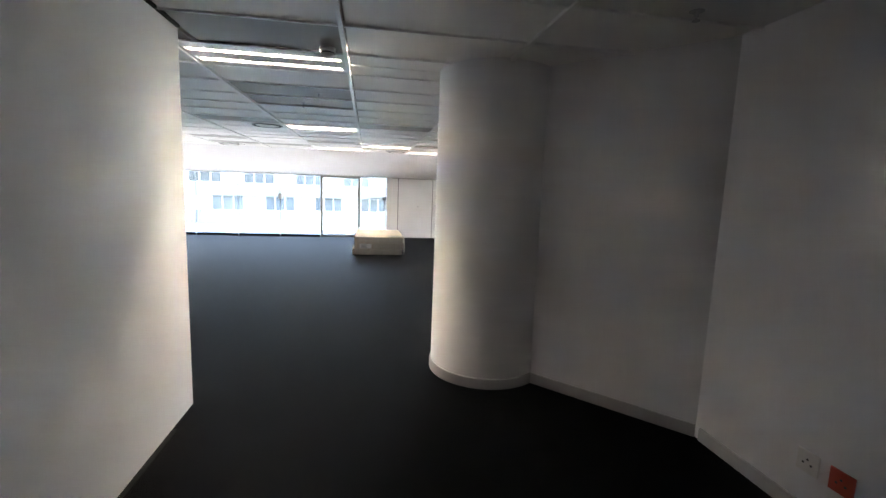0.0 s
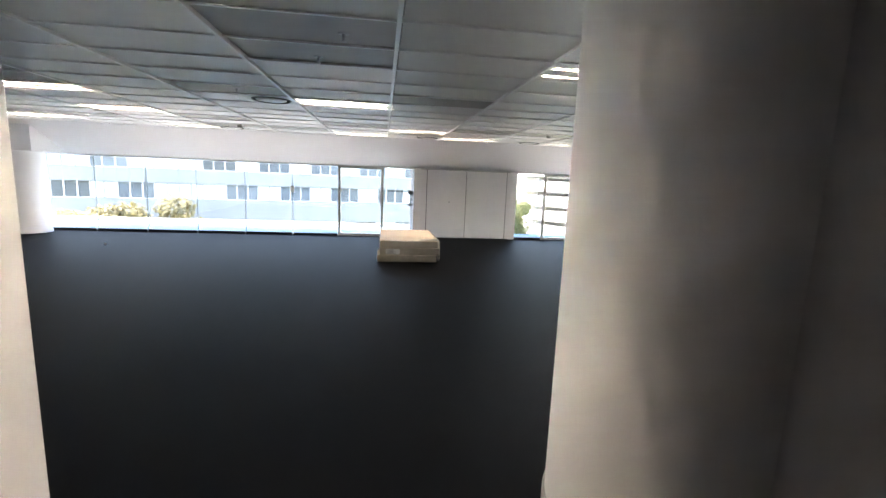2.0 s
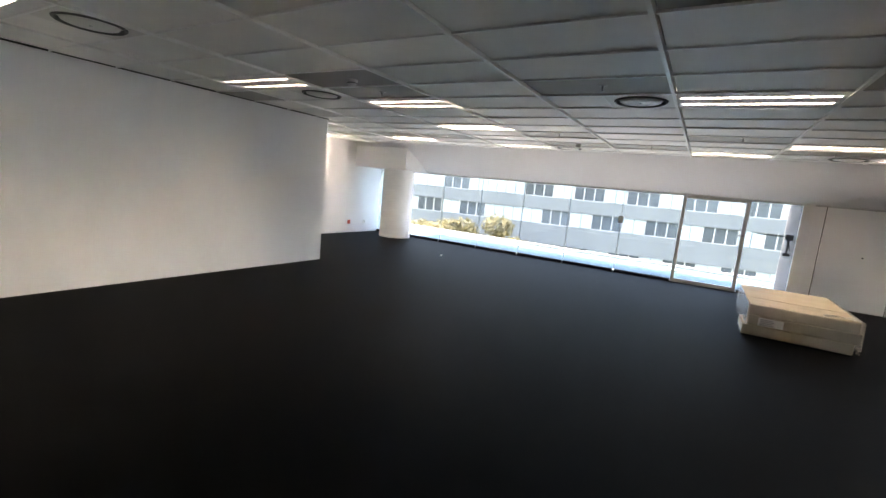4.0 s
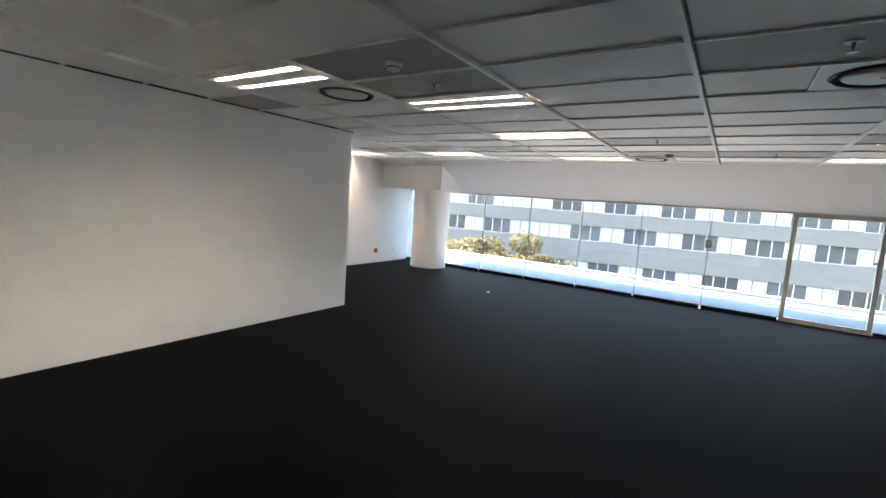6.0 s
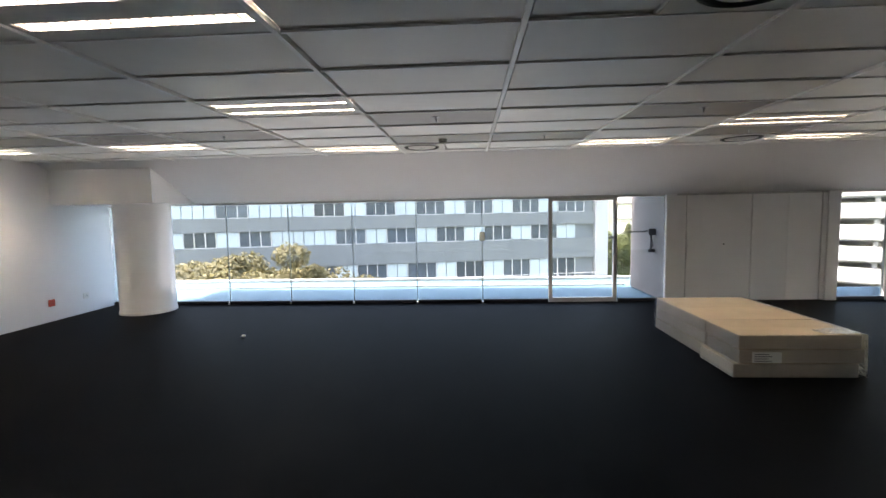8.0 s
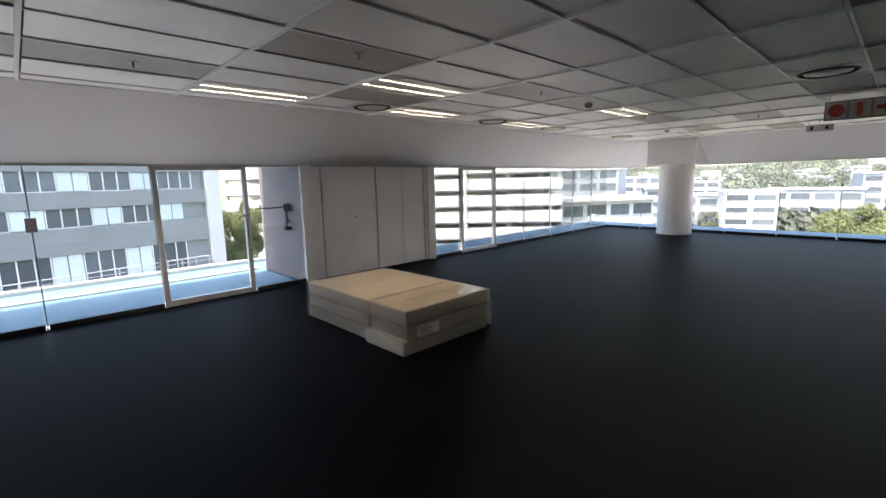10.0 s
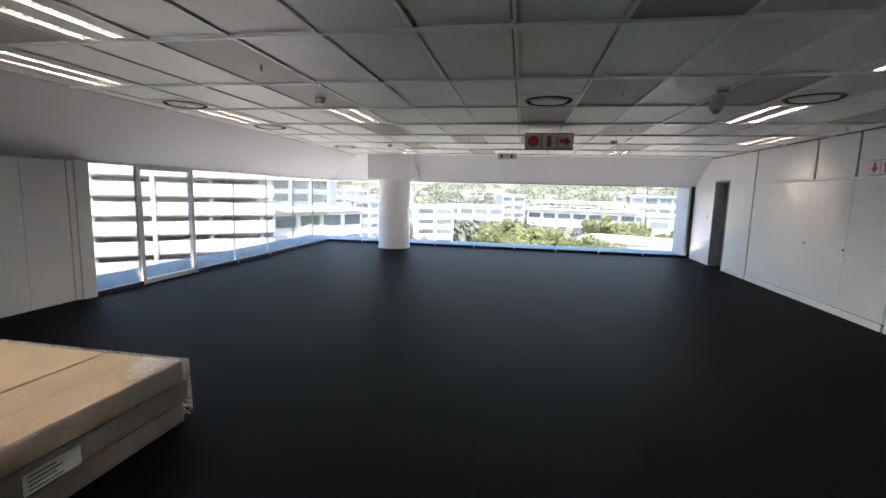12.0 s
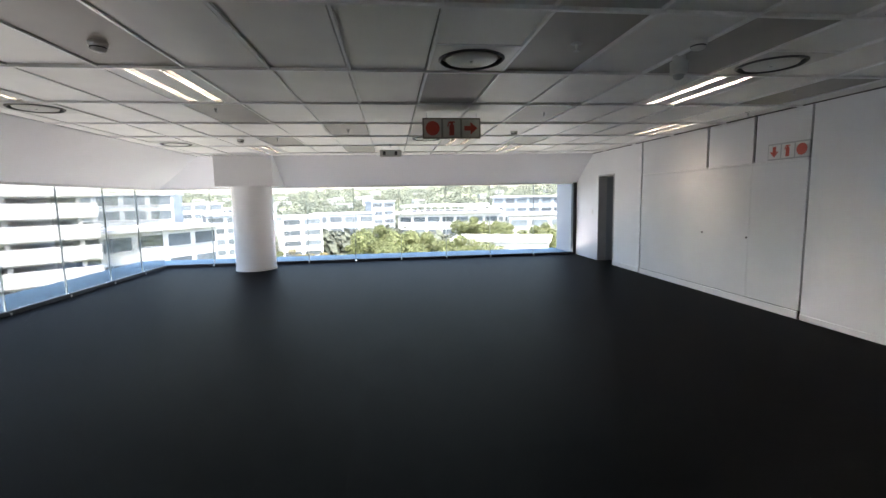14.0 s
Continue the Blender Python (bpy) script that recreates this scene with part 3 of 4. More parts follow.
def diffuser():
    t = thing("air_diffuser", pose(0, 0, CEIL), "white square air diffuser with a round disc in the ceiling", "air vent", "air diffusers in the ceiling")
    bm = bmesh.new()
    n, r, h = 48, 0.245, 0.292
    inner = [(r * math.cos(2 * math.pi * k / n), r * math.sin(2 * math.pi * k / n)) for k in range(n)]
    outer = [(x * h / max(abs(x), abs(y)), y * h / max(abs(x), abs(y))) for x, y in inner]
    vi, vo = ([bm.verts.new((x, y, 0.0)) for x, y in ring] for ring in (inner, outer))
    up = [bm.verts.new((x * 0.93, y * 0.93, 0.07)) for x, y in inner]
    for k in range(n):
        q = (k + 1) % n
        bm.faces.new((vi[k], vo[k], vo[q], vi[q]))
        bm.faces.new((vi[q], up[q], up[k], vi[k]))
    bmesh.ops.recalc_face_normals(bm, faces=bm.faces[:])
    part("plate", bm, M_PLASTIC, t)
    # throat and ring are coloured dark to give the shaded gap round the disc
    part("throat", lathe([(0.235, 0.07), (0.0, 0.075)], 32), M_DARK_PLASTIC, t, "dark air gap")
    part("ring", lathe([(0.236, 0.03), (0.24, 0.0), (0.225, -0.012), (0.222, 0.0), (0.23, 0.03)], 48), M_DARK_PLASTIC, t, "outer ring, coloured dark for the shaded air gap", smooth=True)
    part("disc", lathe([(0, -0.012), (0.14, -0.014), (0.182, -0.006), (0.19, 0.004), (0.17, 0.012), (0, 0.014)], 48), M_PLASTIC, t, smooth=True)
    part("screw", lathe([(0, -0.02), (0.012, -0.018), (0.012, -0.012)], 12), M_STEEL, t)
    return t


first = diffuser()
for n, (x, j) in enumerate(DIFFUSERS):
    m = pose(x, 0.6 * j + 0.3, CEIL)
    if n:
        copy_thing(first, m)
    else:
        first.matrix_world = m


def sprinkler():
    t = thing("sprinkler", pose(0, 0, CEIL + 0.006), "small chrome sprinkler head in a grey ceiling tile", "sprinkler", "sprinklers in the ceiling")
    part("rosette", lathe([(0, -0.004), (0.03, -0.004), (0.04, 0.0), (0.04, 0.004)], 20), M_STEEL, t, smooth=True)
    part("stem", lathe([(0.011, 0), (0.011, -0.025), (0.006, -0.03), (0.006, -0.045), (0, -0.045)], 12), M_STEEL, t, smooth=True)
    part("deflector", lathe([(0, -0.045), (0.02, -0.047), (0.02, -0.05), (0, -0.05)], 16), M_STEEL, t)
    return t


SPRINKLERS = [(-4.15, -1.5), (-1.73, -1.52), (0.63, -1.5), (2.95, -1.55), (-2.97, 1.47), (-0.54, 1.42), (1.85, 1.4), (5.1, 1.55), (-1.75, 2.7), (-0.6, -3.2), (-0.35, -3.85),
              (6.6, 0.3), (5.3, -2.15), (4.1, -4.3), (5.25, -4.8), (0.63, 2.7), (-6.1, -1.45), (7.5, 1.5), (8.4, -0.3), (-6.6, 2.1), (-5.4, 2.1), (1.85, -6.7)]
first = sprinkler()
for n, (x, y) in enumerate(SPRINKLERS):
    m = pose(x, y, CEIL + 0.009)
    if n:
        copy_thing(first, m)
    else:
        first.matrix_world = m


def detector():
    t = thing("smoke_detector", pose(0, 0, CEIL), "round white smoke detector on the ceiling", "smoke detector", "smoke detectors on the ceiling")
    part("base", lathe([(0, 0.006), (0.055, 0.006), (0.055, -0.018), (0.05, -0.022), (0, -0.022)], 32), M_PLASTIC, t, smooth=True)
    part("chamber", lathe([(0.046, -0.022), (0.042, -0.045), (0.03, -0.052), (0, -0.054)], 32), M_PLASTIC, t, smooth=True)
    part("slot_ring", lathe([(0.047, -0.026), (0.0465, -0.034)], 32), M_DARK_PLASTIC, t, "dark slotted ring")
    return t


first = detector()
for n, (x, y) in enumerate([(-4.1, -2.05), (3.1, 1.5), (-2.98, 2.75), (-0.12, -5.5), (2.85, -2.35), (6.8, -2.2), (7.6, 2.1)]):
    m = pose(x, y, CEIL + 0.004)
    if n:
        copy_thing(first, m)
    else:
        first.matrix_world = m

pir = thing("sensor", pose(3.15, -2.42, CEIL), "white cylindrical sensor hanging under the ceiling", "sensor")
part("body", lathe([(0, 0.006), (0.045, 0.006), (0.045, -0.03), (0.062, -0.035), (0.058, -0.12), (0.05, -0.128), (0, -0.128)], 28), M_PLASTIC, pir, smooth=True)
part("lens", lathe([(0.04, -0.128), (0.034, -0.15), (0.015, -0.162), (0, -0.165)], 24), M_STEEL, pir, "small shiny lens", smooth=True)
bx("clip", [(-0.012, -0.066, -0.06, 0.012, -0.056, -0.03)], M_DARK_PLASTIC, pir)


# ---- signs ----
def disc_face(r, n=32):
    return [(r * math.cos(2 * math.pi * k / n), r * math.sin(2 * math.pi * k / n)) for k in range(n)]


ARROW = [(-0.07, -0.024), (-0.002, -0.024), (-0.002, -0.066), (0.072, 0.0), (-0.002, 0.066), (-0.002, 0.024), (-0.07, 0.024)]
BOTTLE = [(-0.026, -0.075), (0.026, -0.075), (0.026, 0.03), (0.012, 0.046), (0.012, 0.058), (0.034, 0.058), (0.034, 0.072), (-0.03, 0.072), (-0.05, 0.02), (-0.04, 0.016), (-0.02, 0.058), (-0.012, 0.046), (-0.026, 0.03)]


def sign(name, m, order, size, label, backing, plate_mat):
    """A row of three square pictograms facing -y in its own frame; x to the viewer's right."""
    t = thing(name, m, label, "sign")
    w = size * 3.14
    bx("backing", [(-w / 2, 0, 0, w / 2, 0.014, size * 1.1)], backing, t, bevel=0.002)
    sc = size / 0.2
    for n, what in enumerate(order):
        cx, cz = (n - 1) * size * 1.03, size * 0.55
        pl = bx("pictogram", [(cx - size * 0.46, -0.004, cz - size * 0.46, cx + size * 0.46, 0.0, cz + size * 0.46)], plate_mat, t)
        pts = {"disc": disc_face(0.075), "bottle": BOTTLE, "right": ARROW, "down": [(y, -x) for x, y in ARROW]}[what]
        part("symbol", prism([(cx + x * sc, cz + z * sc) for x, z in pts], "y", -0.007, -0.0035), M_RED, pl, "red symbol")
    return t


hang = sign("hanging_sign", pose(5.35, -1.03, 2.24, 0, 0, -90), ("disc", "bottle", "right"), 0.222, "hanging fire equipment sign with red disc, extinguisher and arrow", M_SIGN_GREY, M_SIGN)
for x in (-0.3, 0.3):
    part("hanger", rod([(x, 0.007, 0.24), (x, 0.007, 0.298)], 0.003, 6), M_STEEL, hang, "thin wire")
sign("wall_sign", pose(4.95, SOUTH + 0.016, 1.93, 0, 0, 180), ("down", "bottle", "disc"), 0.185, "white fire equipment sign with red arrow, extinguisher and disc", M_SKIRT, M_LABEL)
exit_sign = thing("exit_sign", pose(8.5, -0.3, 2.33, 0, 0, -90), "small white hanging sign with dark figures under the ceiling", "sign")
bx("plate", [(-0.2, 0, 0, 0.2, 0.012, 0.13)], M_LABEL, exit_sign, bevel=0.002)
for x in (-0.12, 0.1):
    bx("symbol", [(x - 0.025, -0.004, 0.03, x + 0.025, 0.0, 0.1)], M_DARK_PLASTIC, exit_sign)
for x in (-0.16, 0.16):
    part("hanger", rod([(x, 0.006, 0.13), (x, 0.006, 0.202)], 0.003, 6), M_STEEL, exit_sign)


# ---- sockets ----
def socket(name, m, material, label):
    t = thing(name, m, label, "socket")
    bx("plate", [(-0.055, -0.01, -0.055, 0.055, 0, 0.055)], material, t, bevel=0.003)
    for x, z in ((-0.02, 0.0), (0.02, 0.0), (0.0, 0.022)):
        h = part("hole", lathe([(0, 0.0015), (0.006, 0.0015), (0.006, 0)], 10), M_DARK_PLASTIC, t)
        h.matrix_local = pose(x, -0.01, z - 0.008, 90)
    return t


socket("wall_socket", pose(PASS_E, -7.36, 0.3, 0, 0, -90), M_SOCKET_RED, "red plastic wall socket low on the passage wall")
socket("wall_socket", pose(PASS_E, -7.2, 0.3, 0, 0, -90), M_PLASTIC, "white plastic wall socket low on the passage wall")
socket("wall_socket", pose(WEST, 3.9, 0.3, 0, 0, 90), M_SOCKET_RED, "red wall socket low beside the column")
socket("wall_socket", pose(WEST, 4.55, 0.3, 0, 0, 90), M_PLASTIC, "white wall socket low beside the window")

# ---- cardboard boxes ----
def carton(x0, y0, z0, x1, y1, z1, label, tape="y"):
    t = thing("cardboard_box", pose(x0, y0, z0), label, "box", "flat cartons stacked on the carpet")
    w, d, h = x1 - x0, y1 - y0, z1 - z0
    bx("body", [(0, 0, 0, w, d, h - 0.003)], M_CARD_SIDE, t, bevel=0.011)
    e = 0.0015
    bx("flap", [(0.004, 0.004, h - 0.003, w - 0.004, d / 2 - e, h + 0.0)], M_CARD, t)
    bx("flap", [(0.004, d / 2 + e, h - 0.003, w - 0.004, d - 0.004, h + 0.0)], M_CARD, t)
    return t


H = 0.138
SEAM = 2.1
for n, (dx0, dx1) in enumerate(((-0.165, 0.985), (-0.112, 1.04), (-0.116, 1.01))):
    carton(dx0, 1.49 + 0.006 * n, H * n, dx1, SEAM - (0, 0.034, 0.01)[n], H * n + H, "brown flat cardboard carton in a film-wrapped stack on the carpet")
for n, (dx0, dx1) in enumerate(((-0.118, 1.0), (-0.109, 1.02), (-0.113, 1.01))):
    carton(dx0, SEAM + (0.012, 0.016, 0.006)[n], H * n, dx1, 3.38 - 0.01 * n, H * n + H, "long brown cardboard carton in a film-wrapped stack on the carpet")
bm = bmesh.new()
ring = [(-0.175, 1.478), (1.05, 1.478), (1.05, 3.392), (-0.128, 3.392), (-0.128, 2.12), (-0.175, 2.09)]
lo = [bm.verts.new((x, y, 0.004)) for x, y in ring]
mid = [bm.verts.new((x + (0.045 if x < -0.15 else 0), y + 0.002, 0.15)) for x, y in ring]
hi = [bm.verts.new((x + (0.045 if x < -0.15 else (0.003 if x < 0 else -0.01)), y + 0.004, 0.418)) for x, y in ring]
for a, b in ((lo, mid), (mid, hi)):
    for k in range(len(ring)):
        q = (k + 1) % len(ring)
        bm.faces.new((a[k], a[q], b[q], b[k]))
film = part("stretch_film", bm, M_FILM, None, "clear crumpled stretch film wrapped round the carton stack")
tagged(film, category="plastic film")
film.visible_shadow = False
patch = bmesh.new()
gx, gy = 9, 7
vs = [[patch.verts.new((0.66 + 0.35 * i / (gx - 1), 1.5 + 0.27 * j / (gy - 1) * (0.6 + 0.4 * i / (gx - 1)), 0.4165 + 0.012 * random.random())) for j in range(gy)] for i in range(gx)]
for i in range(gx - 1):
    for j in range(gy - 1):
        patch.faces.new((vs[i][j], vs[i + 1][j], vs[i + 1][j + 1], vs[i][j + 1]))
part("film_tail", patch, M_FILM, film, "loose film end on the top")
lab = thing("paper_label", pose(0.1, 1.476, 0.2), "white printed paper label on a carton's side", "label")
bx("sheet", [(-0.1, -0.001, -0.05, 0.17, 0.0, 0.055)], M_LABEL, lab)
for k in range(4):
    bx("print_line", [(-0.08, -0.002, 0.03 - 0.022 * k, 0.05 + 0.03 * (k % 2), -0.0012, 0.038 - 0.022 * k)], M_INK, lab)
scrap = bmesh.new()
bmesh.ops.create_icosphere(scrap, subdivisions=2, radius=0.03)
for v in scrap.verts:
    v.co *= 0.7 + 0.5 * random.random()
    v.co.z = max(v.co.z * 0.5, -0.012)
o = part("paper_scrap", scrap, M_LABEL, None, "small crumpled white paper scrap on the carpet")
o.location = (-5.78, 2.97, 0.012)
tagged(o, category="paper scrap")

# ---- terrace outside ----
tagged(bx("terrace", [(-40, NORTH + 0.03, -0.35, 0.755, 8.0, -0.02), (0.755, NORTH + 1.6, -0.35, 3.645, 8.0, -0.02), (3.645, NORTH + 0.03, -0.35, EAST + 1.6, NORTH + 1.35, -0.02),
                      (EAST + 0.05, -8, -0.35, EAST + 1.6, NORTH + 0.03, -0.02)], M_LEDGE), "pale blue-grey terrace ledge outside the glass", "terrace", kind=S)
tagged(bx("parapet_kerb", [(-40, 7.86, -0.02, 3.7, 8.0, 0.05), (-40, 7.0, -0.02, 0.7, 7.06, 0.015)], M_WHITE_RENDER, bevel=0.01), "low white kerb along the terrace edge", "kerb", kind=S)
tagged(bx("wall_fin", [(EAST + 0.06, SOUTH - 0.25, -0.35, EAST + 1.45, SOUTH - 0.05, 3.3)], M_FIN), "plastered outer fin wall at the window's end", "wall", kind=S)
tagged(bx("wall_outer", [(WEST - 0.3, -11.3, -16.5, EAST, NORTH, -0.31)], M_CONCRETE), "storeys of the building under the office", "wall", kind=S)


# ---- surroundings ----
GROUND = -16.0


def rise(x, y):
    r = math.hypot(x, y)
    a = math.atan2(x, y)
    k = min(max((r - 260) / 1500, 0), 1)
    return GROUND + k * k * (3 - 2 * k) * (62 + 14 * math.sin(3 * a + 1) + 6 * math.sin(9 * a) + 3 * math.sin(23 * a))


bm = bmesh.new()
radii = [0, 60, 120, 200, 280, 380, 500, 650, 850, 1100, 1400, 1760, 2400, 4500]
rows_v = []
for r in radii:
    n = 72 if r else 1
    rows_v.append([bm.verts.new((r * math.sin(2 * math.pi * k / n), r * math.cos(2 * math.pi * k / n), rise(r * math.sin(2 * math.pi * k / n), r * math.cos(2 * math.pi * k / n)))) for k in range(n)])
for a, b in zip(rows_v, rows_v[1:]):
    for k in range(72):
        q = list(dict.fromkeys([a[k % len(a)], b[k], b[(k + 1) % 72], a[(k + 1) % len(a)]]))
        bm.faces.new(q)
bmesh.ops.recalc_face_normals(bm, faces=bm.faces[:])
tagged(part("ground", bm, M_GROUND, None, "green wooded ground rising to low hills", True), category="ground", kind=S)
tagged(bx("road", [(-120, 24, GROUND - 0.5, 14, 33, GROUND + 0.03), (14, -120, GROUND - 0.5, 26, 33, GROUND + 0.03)], M_ASPHALT), "asphalt street below the building", "road", kind=S)


def at_az(az, r, z=GROUND, turn=0.0):
    """A pose at a compass bearing and distance; its own +x runs to the right as seen from the office, turned by turn degrees."""
    return pose(r * math.sin(radians(az)), r * math.cos(radians(az)), z, 0, 0, -az + turn)


# the office opposite: grey spandrels, ribbons of dark windows and white panels
def office_opposite():
    L, D = 78.0, 16.0
    base = thing("office_building", pose(14.0, 55.2, GROUND, 0, 0, 11.8), "grey office building with ribbons of dark windows and white blinds", "building")
    # own frame: the front runs along -x from the right end, facing -y
    floors = [(2.4, 5.5), (8.6, 11.6), (14.1, 15.9), (17.45, 19.3), (20.9, 22.7)]
    walls_b, z = [], 0.0
    for a, b in floors:
        walls_b.append((-L, 0, z, 0, D, a))
        walls_b.append((-L, 0.35, a, -0.6, D, b))
        walls_b.append((-0.6, 0, a, 0, D, b))
        z = b
    walls_b.append((-L, 0, z, 0, D, z + 1.7))
    bx("wall", walls_b, M_OFFICE_BAND, base)
    bx("roof", [(-L - 0.2, -0.2, z + 1.7, 0.2, D + 0.2, z + 2.0)], M_ROOF, base)
    bx("end_pier", [(-0.5, -0.35, 0, 1.1, 0.5, z + 1.9)], M_WHITE_RENDER, base, "white end pier")
    win, blind = {}, {}
    rnd = random.Random(4)
    for f, (a, b) in enumerate(floors[1:], 1):
        if f not in win:
            h = b - a
            win[f] = boxes_mesh("window", [(0.05, 0.22, 0.06, 3.55, 0.3, h - 0.06, 0)] + [(x - 0.05, 0.12, 0, x + 0.05, 0.34, h, 1) for x in (0.05, 1.2, 2.4, 3.55)] + [(0, 0.12, 0, 3.6, 0.34, 0.07, 1)], [M_FAR_GLASS, M_ALU])
            blind[f] = boxes_mesh("blind_panel", [(0.05 + 1.2 * k, 0.16, 0.05, 1.15 + 1.2 * k, 0.3, h - 0.05) for k in range(2)], [M_BLIND])
        x, dark = -L + 0.5, False
        while x < -4.3:
            dark = not dark and rnd.random() < 0.78
            if dark:
                o = new("window", win[f])
                step = 3.6
            else:
                o = new("blind_panel", blind[f])
                step = 2.4
            o.parent = base
            o.location = (x, 0, a)
            x += step
    part("handrail", rod([(-L, -0.9, 9.75), (0, -0.9, 9.75)], 0.05, 6), M_WHITE_RENDER, base, "white balcony rail")
    part("handrail", rod([(-L, -0.9, 9.3), (0, -0.9, 9.3)], 0.03, 6), M_WHITE_RENDER, base, "white lower balcony rail")
    bx("balcony", [(-L, -1.0, 8.3, 0, 0, 8.6)], M_WHITE_RENDER, base)
    post = boxes_mesh("rail_post", [(-0.035, -0.94, 8.6, 0.035, -0.86, 9.75)], [M_WHITE_RENDER])
    for k in range(52):
        o = new("rail_post", post)
        o.parent = base
        o.location = (-L + 1.5 * k + 0.2, 0, 0)
    return base


office_opposite()


def parking_building():
    L, D = 64.0, 24.0
    t = thing("parking_building", pose(70, 43, GROUND, 0, 0, 132.2), "white open-sided parking building with banded parapets", "building")
    # own frame: the front runs along +x from the near right end, facing +y
    for n in range(8):
        z = 0.6 + 3.05 * n
        bx("parapet", [(-0.6, -0.05, z, L, 0.35, z + 2.05), (-0.6, -D, z, -0.2, 0.0, z + 2.05)], M_WHITE_RENDER, t, bevel=0.02)
        bx("deck", [(-0.3, -D, z - 0.25, L, -0.05, z)], M_CONCRETE, t)
    bx("back_wall", [(0.4, -D + 0.1, 0, L, -9.0, 23.5)], M_SHADE, t, "shaded inner wall")
    for k in range(9):
        x = 1.2 + 7.8 * k
        bx("pillar", [(x, -0.75, 0, x + 0.55, -0.2, 22.5)], M_CONCRETE, t)
    for x in (17.0, 41.0):
        bx("stair_fin", [(x, 0.35, 0, x + 0.5, 0.9, 25.5)], M_WHITE_RENDER, t)
    return t


parking_building()


def block(az, r, w, d, top, storeys, wall_mat, label, turn=0.0, glass_h=0.45, roof_over=0.4, bottom=GROUND):
    """A far building: walls, flat roof, ribbon windows storey by storey with piers between them."""
    t = thing("building", at_az(az, r, bottom, turn), label, "building")
    h = top - bottom
    st = h / storeys
    bx("wall", [(-w / 2, 0, 0, w / 2, d, h)], wall_mat, t)
    bx("roof", [(-w / 2 - roof_over, -roof_over, h, w / 2 + roof_over, d + roof_over, h + 0.5)], M_WHITE_RENDER, t)
    n = max(2, round(w / 5.0))
    bay = w / n
    me = boxes_mesh("window", [(0.1 * bay, -0.08, 0, 0.9 * bay, 0.15, st * glass_h, 0), (0.07 * bay, -0.2, -0.12, 0.93 * bay, 0.1, 0, 1)], [M_FAR_GLASS, M_WHITE_RENDER])
    for s in range(max(0, storeys - 4), storeys):
        for k in range(n):
            o = new("window", me)
            o.parent = t
            o.location = (-w / 2 + k * bay, 0, s * st + st * 0.32)
    return t


WL, GL = "white low-rise office building with ribbon windows among trees", "grey office building with dark glazing in the distance"
block(60.8, 122, 20, 16, 3.6, 6, M_GREY_METAL, "blue-grey glass office building beyond the parking building", -12, 0.6)
block(64.5, 92, 22, 12, -3.0, 3, M_WHITE_RENDER, "low white annex with a colonnade and a flat roof", 38, 0.5, 1.2)
block(66.5, 175, 24, 20, 1.2, 6, M_WHITE_RENDER, WL, 10, 0.5)
block(72.0, 220, 30, 20, -1.5, 5, M_WHITE_RENDER, WL, -6, 0.5)
block(70.5, 130, 9, 9, -1.8, 5, M_GREY_METAL, GL, 8)
block(75.0, 150, 16, 12, -4.5, 3, M_GREY_METAL, GL)
block(79.0, 140, 12, 10, -3.2, 4, M_WHITE_RENDER, WL, 12)
block(84.0, 165, 22, 10, -3.4, 3, M_GREY_METAL, GL, -5)
block(89.0, 190, 10, 12, 0.8, 5, M_GREY_METAL, GL, 15)
hall = block(97.3, 150, 34, 30, -3.4, 3, M_WHITE_RENDER, "large white hall with a colonnade under a broad roof", -4, 0.4, 1.5)
for k in range(14):
    bx("roof_post", [(-15 + 2.3 * k, 0.5, 13.0, -14.7 + 2.3 * k, 0.8, 14.9)], M_WHITE_RENDER, hall)
bx("canopy", [(-16, 0, 14.9, 14, 26, 15.5)], M_WHITE_RENDER, hall, "broad upper roof")
block(107.5, 175, 28, 22, 1.6, 5, M_GREY_METAL, GL, -10, 0.5, 0.8)
block(109.0, 120, 16, 14, -3.2, 3, M_CONCRETE, GL, 6, 0.4)
block(104.0, 70, 15, 8, -5.4, 2, M_WHITE_RENDER, "low white flat-roofed pavilion below the trees", -8, 0.2)
rnd = random.Random(9)
for k in range(30):
    az = 62 + 54 * rnd.random()
    r = 330 + 650 * rnd.random()
    z0 = rise(r * math.sin(radians(az)), r * math.cos(radians(az)))
    block(az, r, 10 + 18 * rnd.random(), 12, z0 + 5 + 6 * rnd.random(), 2, rnd.choice([M_WHITE_RENDER, M_WHITE_RENDER, M_GREY_METAL, M_CONCRETE]), "pale distant building on the wooded slope", 40 * rnd.random() - 20, 0.4, 0.3, z0 - 1)


def leaf_cloud(rnd, clumps, leaves, size):
    """Leaf quads scattered on the shells of many small clumps, as vertices and faces."""
    v, f = [], []
    for cx, cy, cz, cr in clumps:
        for _ in range(leaves):
            d = Vector((rnd.gauss(0, 1), rnd.gauss(0, 1), rnd.gauss(0, 1))).normalized() * cr * (0.65 + 0.45 * rnd.random())
            p = Vector((cx, cy, cz)) + Vector((d.x, d.y, d.z * 0.75))
            nrm = (d.normalized() + Vector((rnd.gauss(0, 0.6), rnd.gauss(0, 0.6), 0.5 + rnd.gauss(0, 0.5)))).normalized()
            a = nrm.orthogonal().normalized()
            b = nrm.cross(a)
            s = size * (0.6 + 0.8 * rnd.random())
            n = len(v)
            v += [tuple(p + a * s), tuple(p + b * s * 0.6), tuple(p - a * s), tuple(p - b * s * 0.6)]
            f.append((n, n + 1, n + 2, n + 3))
    return v, f


